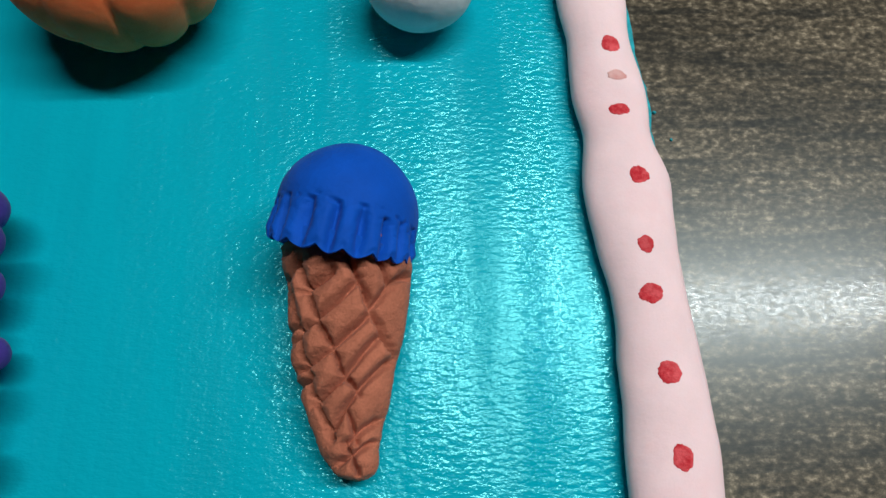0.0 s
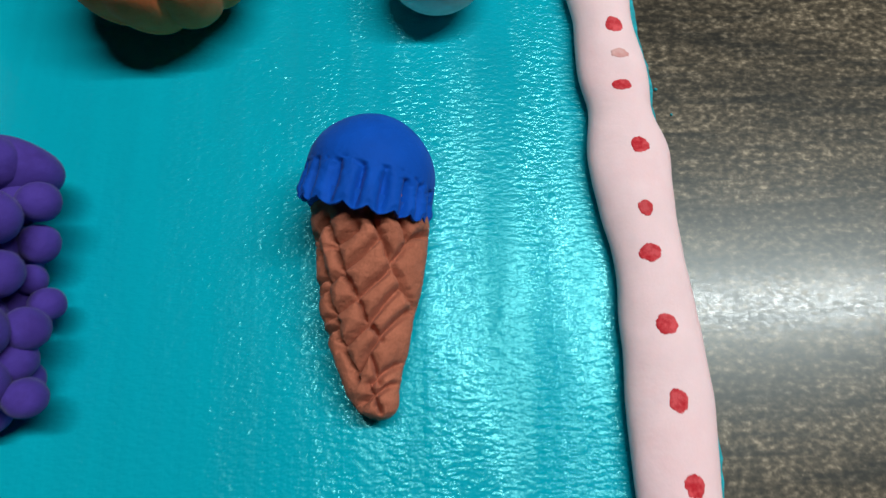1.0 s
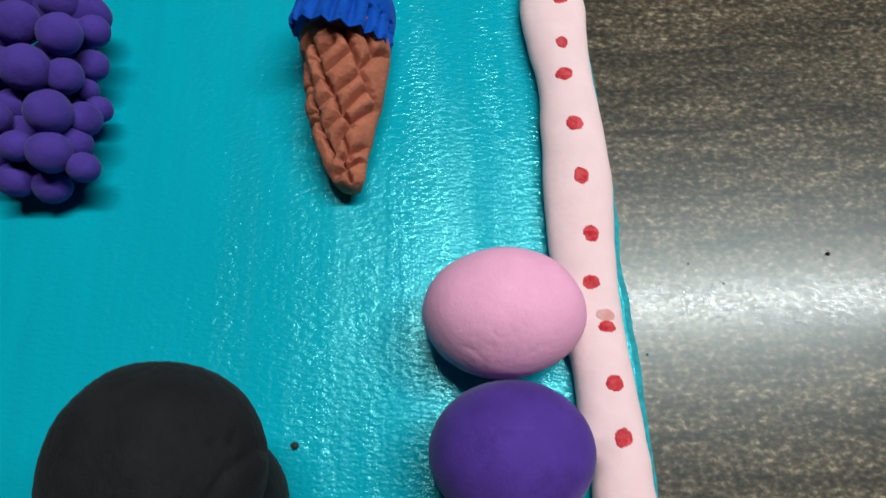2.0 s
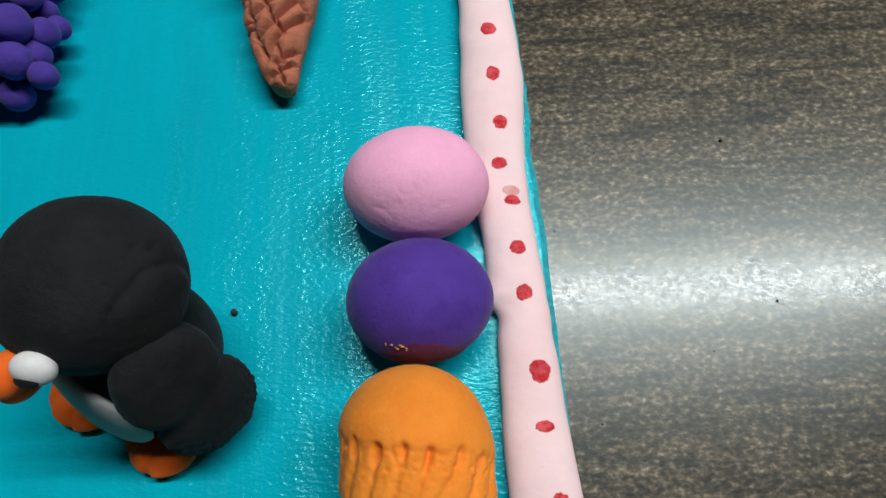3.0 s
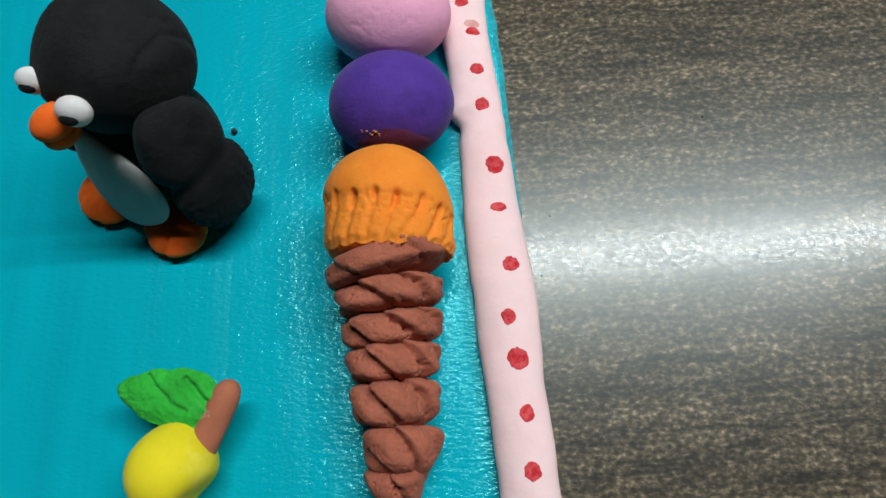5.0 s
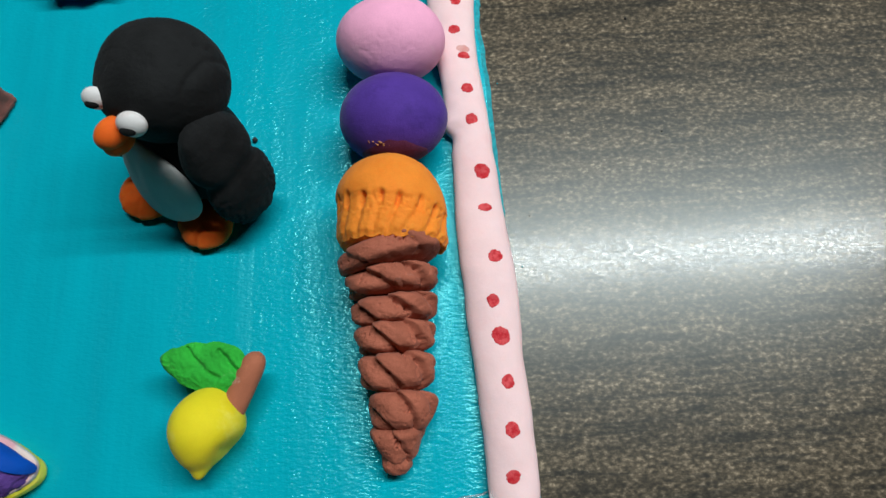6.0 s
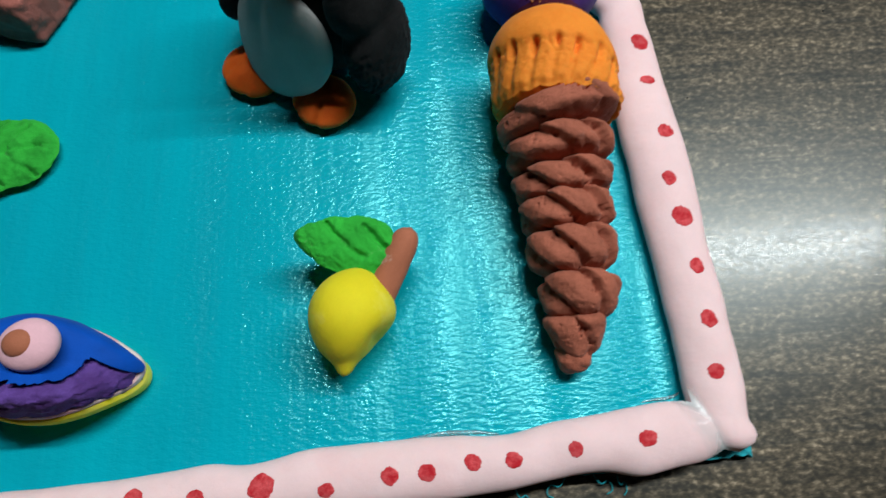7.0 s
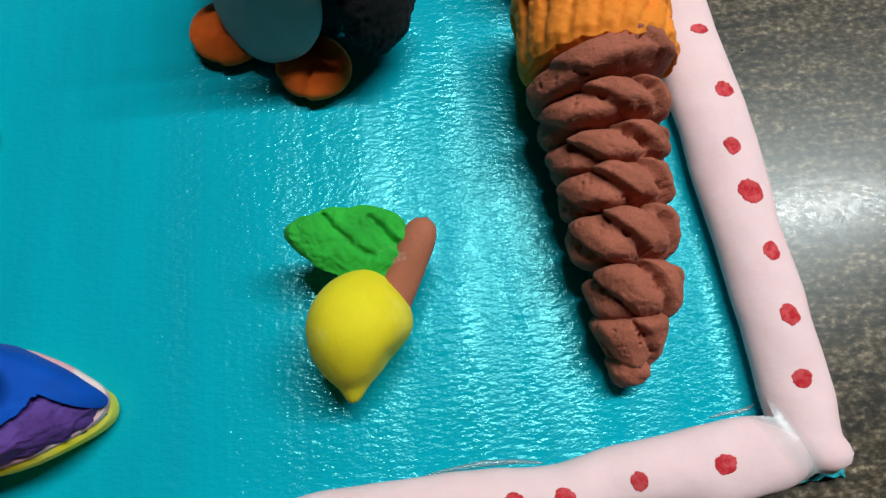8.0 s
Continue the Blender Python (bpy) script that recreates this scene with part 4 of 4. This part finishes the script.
def cake_layer(z0, z1, grow, seed, wave=0.3, ahead=0.0):
    """A flat slab of the slice between two heights, with rounded rims."""
    prof = [(0.0, 0.0, 0.0), (0.22, 0.95, 0.0), (0.34, 0.995, 0.2), (0.5, 1.0, 0.5), (0.66, 0.995, 0.8), (0.78, 0.95, 1.0), (1.0, 0.0, 1.0)]

    def f(u, v):
        a = 2 * math.pi * u
        n = max(0, min(len(prof) - 2, sum(1 for q in prof if q[0] <= v) - 1))
        t = (v - prof[n][0]) / (prof[n + 1][0] - prof[n][0])
        k, h = prof[n][1] + (prof[n + 1][1] - prof[n][1]) * t, prof[n][2] + (prof[n + 1][2] - prof[n][2]) * t
        x, y = cake_outline(a, grow + 0.35 * wob((math.cos(a) * 14, math.sin(a) * 14, seed), 5))
        cx, cy = -95.0, -135.0
        z = z0 + (z1 - z0) * h + wave * h * wob((x, y, seed), 6)
        px, py = cx + (x - cx) * k, cy + (y - cy) * k - ahead * k
        return Vector((px, py, max(0.1, z) + front_lift(px, py)))

    return lathe(f, 96, 36)


def cake_height(x):
    """The dome falls off towards the slice's point."""
    return 1 - 0.42 * smooth01(-95, -75, x)


def cake_icing():
    """The blue sheet: a dome over the slice, torn short on its front side."""
    def f(u, v):
        a = 2 * math.pi * u
        front = smooth01(0.02, -0.42, math.sin(a)) * smooth01(1.0, 0.9, math.cos(a))
        tear = 0.07 * wob((math.cos(a) * 9, math.sin(a) * 9, 0), 1.6, 3) + 0.06 * wob((math.cos(a) * 9, math.sin(a) * 9, 4), 0.6, 5)
        reach = 1 - (0.4 + 0.2 * math.exp(-((math.cos(a) - 0.82) / 0.24) ** 2)) * front + tear * front - 0.08 * smooth01(0.0, 0.5, math.sin(a)) * smooth01(0.1, 0.6, math.cos(a))
        if v < 0.8:
            t, off = v / 0.8 * reach, 0.0
        else:
            k = (v - 0.8) / 0.2
            t, off = reach * (1 - k), 1.5 * smooth01(0, 0.15, k)
        x, y = cake_outline(a, 0.5)
        cx, cy = -85.5, -131.0
        h = math.sqrt(max(0.0, 1 - t ** 5.0))
        px, py = cx + (x - cx) * t, cy + (y - cy) * t
        z = 3.6 + 15.4 * h * cake_height(px) - off + 0.35 * wob((px, py, 0), 5, 7)
        return Vector((px, py, z + front_lift(px, py)))

    return lathe(f, 150, 56)


def cake_core():
    def f(u, v):
        a, b = 2 * math.pi * u, v
        x, y = cake_outline(a, -0.5 - 1.6 * smooth01(0.0, 0.4, math.sin(a)))
        cx, cy = -95.5, -134.4
        t = math.sin(b / 0.88 * math.pi / 2) if b < 0.88 else 1 - smooth01(0.88, 1, b)
        px = cx + (x - cx) * t
        z = 4.6 + 11.6 * math.sqrt(max(0, 1 - t ** 9.0)) * cake_height(px) if b < 0.88 else 4.6
        py = cy + (y - cy) * t
        p = Vector((px, py, z + front_lift(px, py)))
        return p + Vector((wob(p, 2.5, 1), wob(p, 2.5, 2), wob(p, 2.5, 3))) * 0.7 + Vector((wob(p, 0.9, 1), wob(p, 0.9, 2), wob(p, 0.9, 3))) * 0.45

    return lathe(f, 120, 56)


cake = thing("cake_slice", (-95, -134, 0), "clay cake slice with blue icing over violet, pink and yellow layers", "cake")
part("base_layer", cake_layer(0.1, 4.4, -0.1, 1.0, 0.4, 1.0), YELLOW, cake, "yellow bottom layer")
part("cream_layer", cake_layer(4.0, 6.2, 0.0, 2.0, 0.7), CREAM, cake, "pale pink cream layer")
part("filling", cake_core(), ICING_VIOLET, cake, "crumbly violet filling")
part("icing", cake_icing(), BLUE, cake, "torn blue icing sheet")
topping = part("topping", ball((-90.4, -132.4, 20.2), (5.7, 5.2, 3.4), 40, 22, 0.03, 6, 2), ICING_PINK, cake, "pale pink pressed ball")
part("cherry", ball((-90.9, -132.5, 22.6), (2.9, 2.7, 1.9), 28, 16, 0.03, 5, 4), STEM, topping, "brown button on top")

# ---- chocolate bar ----


def choc_block():
    e1, e2 = Vector((-0.42, -0.907, 0)), Vector((-0.96, 0.28, 0))
    corner, bits = Vector((-99.8, -22.4, 0)), []
    bits.append(None)
    n1, n2, a1, a2 = 2, 3, 13.2, 14.5

    def slab(u, v):
        a = 2 * math.pi * u
        q1, q2 = math.cos(a), math.sin(a)
        m = max(abs(q1), abs(q2))
        k, h = curve_at([(0.0, 0.0, 0.0), (0.2, 1.0, 0.0), (0.5, 1.0, 0.5), (0.8, 0.97, 1.0), (1.0, 0.0, 1.0)], v)
        p = corner + e1 * (n1 * a1 / 2 * (1 + 0.9 * q1 / m * k)) + e2 * (n2 * a2 / 2 * (1 + 0.93 * q2 / m * k))
        p.z = 0.12 + 9.0 * max(0, min(1, h))
        return p + Vector((wob(p, 4), wob(p, 4, 3), 0.0)) * 0.3

    bits[0] = lathe(slab, 64, 12)
    for i in range(n1):
        for j in range(n2):
            c = corner + e1 * (a1 * (i + 0.5)) + e2 * (a2 * (j + 0.5))

            def seg(u, v, c=c, i=i, j=j):
                a = 2 * math.pi * u
                q1, q2 = math.cos(a), math.sin(a)
                m = (abs(q1) ** 6 + abs(q2) ** 6) ** (1 / 6)
                k, h = curve_at([(0.0, 0.0, 0.0), (0.1, 0.98, 0.0), (0.25, 1.0, 0.3), (0.42, 1.0, 0.6), (0.56, 0.9, 0.82), (0.7, 0.76, 1.0), (1.0, 0.0, 1.0)], v)
                p = c + e1 * (a1 / 2 * q1 / m * k) + e2 * (a2 / 2 * q2 / m * k) + Vector((0, 0, 0.5 + 12.5 * h))
                return p + Vector((wob(p, 3, i), wob(p, 3, j + 4), wob(p, 3, 7) * 0.8)) * 0.5 + Vector((wob(p, 1.1, i), wob(p, 1.1, j + 4), wob(p, 1.1, 7))) * 0.25

            bits.append(lathe(seg, 64, 30))
    return bits


choc = thing("chocolate_bar", (-110, -36, 0), "brown clay chocolate bar with raised segments on the board", "chocolate")
choc_bits = choc_block()
part("slab", choc_bits[0], CHOC, choc)
for bit in choc_bits[1:]:
    part("segment", bit, CHOC, choc)

# ---- bunch of grapes ----
grapes = thing("grape_bunch", (-84, 36, 0), "bunch of violet clay grapes with a green leaf under it", "grapes")
part("core", ball((-86.5, 37, 7), (11, 21, 7), 32, 20, 0.03, 8, 3, None, 0.15), GRAPE, grapes)
GRAPES = [(-87.8, 51.3, 21.0, 5.0), (-78.3, 48.6, 20.0, 4.9), (-74.0, 53.4, 15.0, 3.8), (-75.5, 46.7, 11.0, 3.7), (-83.8, 39.0, 21.0, 5.3), (-77.5, 39.4, 17.0, 4.1), (-76.5, 40.2, 10.0, 2.9),
          (-89.3, 33.5, 15.0, 4.0), (-78.3, 29.1, 18.5, 4.9), (-73.6, 30.5, 13.0, 3.8), (-73.7, 35.8, 8.5, 3.2), (-88.4, 29.4, 13.0, 3.0), (-85.9, 22.3, 16.0, 3.7), (-78.8, 21.0, 15.0, 4.8),
          (-75.7, 25.3, 11.5, 3.6), (-72.9, 18.8, 11.5, 3.6), (-82.7, 16.9, 6.5, 4.3), (-91.0, 28.4, 18.0, 4.0), (-89.9, 60.1, 20.0, 4.9), (-81.4, 59.9, 18.0, 5.0), (-93.0, 41.5, 19.0, 5.2),
          (-95.0, 51.0, 17.0, 5.2), (-96.5, 34.0, 13.0, 4.6), (-93.5, 23.0, 12.0, 4.6), (-89.5, 17.5, 9.0, 4.2), (-97.5, 43.0, 11.0, 4.8), (-98.0, 55.0, 11.0, 5.0), (-82.0, 33.5, 12.5, 3.6), (-81.0, 45.0, 14.0, 3.8), (-79.0, 54.0, 13.0, 4.4), (-77.0, 22.5, 7.0, 3.8), (-85.5, 27.0, 12.0, 4.0)]
for i, (x, y, z, r) in enumerate(GRAPES):
    part("grape", ball((x + 1.2, y, z), (r, r * (0.92 + 0.1 * random.random()), r * (0.92 + 0.1 * random.random())), 44, 28, 0.06, 4.5, i * 1.3, None, None, 0.07), GRAPE, grapes)
part("grape", ball((-83.4, 60.4, 13.0), (12.0, 6.6, 8.6), 48, 28, 0.05, 7, 2.2), GRAPE, grapes, "broad flattened violet grape")
part("leaf", leaf_mesh((-88, 59, 3.2), (-79.0, 66.6, 3.6), 3.0, 1.5, (0, 0, 1), 5.0, 3), LEAF, grapes, "green leaf under the grapes")

# ---- pumpkin, white ball, salmon block ----


def pumpkin_body():
    c = Vector((-57.8, 112.8, 17.2))

    def f(u, v):
        a, b = 2 * math.pi * u, math.pi * v
        g = abs(math.sin((a * 11 + 0.2 * math.sin(a * 2)) / 2 + 1.2))
        rad = (19.6 + 1.8 * g ** 0.35) * math.sin(b) ** 0.8
        z = 16.8 * math.cos(b) * (1 + 0.1 * g * abs(math.cos(b))) - (4.5 if b < math.pi / 2 else -2.5) * (1 - math.sin(b)) ** 3
        p = c + Vector((rad * math.cos(a), rad * math.sin(a), z))
        p += (p - c) * 0.02 * wob(p, 9, 2)
        p.z = max(p.z, 0.12 + 0.02 * p.z)
        return p

    return lathe(f, 176, 40)


pumpkin = thing("pumpkin", (-57.5, 115, 0), "ribbed orange clay pumpkin standing on the teal board", "pumpkin")
part("body", pumpkin_body(), PUMPKIN, pumpkin)
solo("clay_ball", ball((0.9, 109.0, 11.2), (11.6, 11.2, 11.2), 44, 26, 0.025, 10, 5, None, 0.15), WHITE, (1, 109, 0), "white clay ball with faint pink smudges", "ball")


def salmon_block():
    def f(u, v):
        a = 2 * math.pi * u
        q1, q2 = math.cos(a), math.sin(a)
        m = (abs(q1) ** 5 + abs(q2) ** 5) ** 0.2
        k, h = curve_at([(0.0, 0.0, 0.0), (0.2, 0.96, 0.0), (0.35, 1.0, 0.2), (0.62, 1.0, 0.8), (0.75, 0.95, 1.0), (1.0, 0.0, 1.0)], v)
        x, y = q1 / m * k, q2 / m * k
        return Vector((-114 + (15.5 - 5.4 * y) * x, 87.5 + 15.5 * y, 0.12 + 12.0 * max(0, min(1, h)) + 0.3 * wob((x * 20, y * 20, h), 8)))

    return lathe(f, 64, 20)


def patch_mesh(cx, cy, z, r, seed):
    def f(u, v):
        a = 2 * math.pi * u
        k, h = curve_at([(0.0, 0.0, 0.0), (0.3, 0.95, 0.0), (0.5, 1.0, 0.5), (0.7, 0.95, 1.0), (1.0, 0.0, 1.0)], v)
        e = r * (1 + 0.16 * math.sin(3 * a + seed) + 0.12 * wob((math.cos(a) * 2, math.sin(a) * 2, seed), 0.7))
        return Vector((cx + e * k * math.cos(a), cy + e * 0.85 * k * math.sin(a), z + 1.4 * h))

    return lathe(f, 48, 12)


salmon = thing("salmon_block", (-109, 86, 0), "salmon red clay block with a flat green patch", "block")
part("block", salmon_block(), SALMON, salmon)
part("patch", patch_mesh(-102.6, 80.5, 11.8, 6.6, 2.0), LEAF, salmon, "flat bright green patch")

# ---- glue, crumbs and torn fibres ----


def film_mesh(points, wide, thick, seed):
    """A low bead of dried glue along a few points."""
    pts = [Vector(p) for p in points]

    def f(u, v):
        a = 2 * math.pi * u
        s = v * (len(pts) - 1)
        i = min(int(s), len(pts) - 2)
        c = pts[i].lerp(pts[i + 1], s - i)
        d = (pts[i + 1] - pts[i]).normalized()
        over = Vector((-d.y, d.x, 0))
        w = wide * math.sin(math.pi * v) ** 0.5 * (1 + 0.25 * wob((v * 5, seed, 0), 1.0))
        return c + over * (w * math.cos(a)) + Vector((0, 0, thick * math.sin(a) * math.sin(math.pi * v) ** 0.5))

    return lathe(f, 16, 40)


solo("glue_bead", film_mesh([(-22, -154.6, 0.1), (-16, -153.9, 0.15), (-11, -153.6, 0.15), (-5, -153.9, 0.15), (0, -154.7, 0.1)], 0.5, 0.28, 1.0), GLUE, (-11, -153, 0), "clear dried glue bead beside the pink rope", "glue", "glue")
solo("glue_bead", film_mesh([(31.5, -150.4, 0.15), (34, -150.0, 0.2), (37, -149.9, 0.2), (39.0, -149.6, 0.2), (40.6, -148.8, 0.15)], 0.32, 0.2, 3.0), GLUE, (37, -150, 0), "clear dried glue along the border's inner corner", "glue", "glue")
JOINT = [(39.6, -150.6), (40.6, -153.6), (42.4, -157.2), (44.2, -161.0)]


def joint_fillet():
    """Glue that has run into the joint: a ball rolled over both ropes shows how far it fills the crease between them."""
    def bare(s, across, rows, ends, along_y, seed):
        if s < rows[0][0] or s > rows[-1][0]:
            return 0.0
        c, w, k = rope_half(s, rows, ends)
        return rope_height(s, across, rows, ends, along_y, seed) if abs(across - c) < w * (0.08 + 0.92 * k) else 0.0

    def away(x, y):
        best = 99.0
        for a, b in zip(JOINT, JOINT[1:]):
            d = Vector((b[0] - a[0], b[1] - a[1]))
            t = max(0.0, min(1.0, ((x - a[0]) * d.x + (y - a[1]) * d.y) / d.length_squared))
            best = min(best, math.hypot(x - a[0] - d.x * t, y - a[1] - d.y * t))
        return best

    step, nx, ny, ball_r = 0.2, 90, 110, 8.0
    xs, ys = [33.0 + step * i for i in range(nx)], [-168.0 + step * j for j in range(ny)]
    land = np.array([[max(bare(y, x, RIGHT, ENDS_R, True, 1.0), bare(x, y, LOWER, ENDS_L, False, 5.0)) for x in xs] for y in ys])
    reach = int(ball_r / step)
    cap = [(i, j, math.sqrt(ball_r ** 2 - (i * i + j * j) * step * step)) for i in range(-reach, reach + 1) for j in range(-reach, reach + 1) if (i * i + j * j) * step * step < ball_r ** 2]

    def rolled(field, sign):
        out = np.full_like(field, -99.0 * sign)
        wide = np.pad(field, reach, mode="edge")
        for i, j, h in cap:
            moved = wide[reach + j:reach + j + ny, reach + i:reach + i + nx] + sign * h
            out = np.maximum(out, moved) if sign > 0 else np.minimum(out, moved)
        return out

    full = rolled(rolled(land, 1), -1)
    for _ in range(3):
        p = np.pad(full, 1, mode="edge")
        full = np.maximum(land, (p[:-2, 1:-1] + p[2:, 1:-1] + p[1:-1, :-2] + p[1:-1, 2:] + 2 * full) / 6)
    fill = full - land
    verts, faces, cloud = [], [], []
    for j in range(ny):
        for i in range(nx):
            verts.append((xs[i], ys[j], float(full[j, i]) + 0.05 + 0.06 * wob((xs[i], ys[j], 0), 1.6)))
            cloud.append((0.3 + 0.4 * smooth01(0.0, 0.9, float(fill[j, i]))) * smooth01(3.4, 0.8, away(xs[i], ys[j])))
    for j in range(ny - 1):
        for i in range(nx - 1):
            a = j * nx + i
            quad = (a, a + 1, a + nx + 1, a + nx)
            if max(cloud[k] for k in quad) > 0.01 and min(land[k // nx, k % nx] for k in quad) > 0.4:
                faces.append(quad)
    used = sorted({k for f in faces for k in f})
    spot = {k: n for n, k in enumerate(used)}
    return [verts[k] for k in used], [tuple(spot[k] for k in f) for f in faces], [cloud[k] for k in used]


fillet = joint_fillet()
glue_film_ob = solo("glue_film", fillet[:2], MILKY, (42, -155, 0), "milky dried glue filling the joint of the border", "glue", "glue")
glue_film_ob.data.attributes.new("thickness", "FLOAT", "POINT").data.foreach_set("value", fillet[2])


def crumb(c, r, seed):
    return ball(c, r, 10, 7, 0.5, r * 0.9, seed)


solo("crumb", crumb((-23.3, -42.4, 0.7), 0.8, 1.0), GRIT, (-23.3, -42.4, 0), "small black clay crumb on the board", "crumb", "crumbs")
for i, (x, y, r) in enumerate([(100.3, -2.6, 0.8), (105.2, -46.0, 0.5), (67, -4, 0.35), (88, -57, 0.35), (60, -72, 0.4), (74.5, -9, 0.3)]):
    solo("crumb", crumb((x, y, TABLE_Z + r * 0.25), r * 0.6, i + 2.0), GRIT, (x, y, TABLE_Z), "tiny dark speck of grit on the table", "crumb", "crumbs")


for i, (x, y, r) in enumerate([(53.0, 78.0, 0.45), (50.3, 84.5, 0.6), (49.6, 72.0, 0.5), (54.4, -25.0, 0.35), (56.0, -88.0, 0.35)]):
    solo("paint_flake", crumb((x, y, TABLE_Z + r * 0.35), r * 0.7, i + 20.0), TEAL_RAW, (x, y, TABLE_Z), "tiny torn teal flake on the table", "flake", "paint flakes")


def fibre(points, r):
    c = bpy.data.curves.new("fibre", "CURVE")
    c.dimensions, c.bevel_depth, c.bevel_resolution = "3D", r * MM, 1
    s = c.splines.new("BEZIER")
    s.bezier_points.add(len(points) - 1)
    for b, p in zip(s.bezier_points, points):
        b.co = Vector(p) * MM
        b.handle_left_type = b.handle_right_type = "AUTO"
    c.materials.append(TEAL_RAW)
    ob = new("torn_fibre", c)
    return tagged(ob, "thin torn teal fibre hanging off the board's edge", "fibre", "torn fibres")


for x, y, k in ((19, -165.5, 1.0), (13, -165.4, -1.0), (2, -167, 0.7), (-8, -167.4, -0.8), (24, -166, 0.5)):
    fibre([(x, y + 1, -1.0), (x + 1.6 * k, y - 0.8, -1.6), (x + 3.2 * k, y - 0.4, -2.0), (x + 4.0 * k, y - 2.2, -2.5), (x + 2.8 * k, y - 3.0, -2.75)], 0.16)
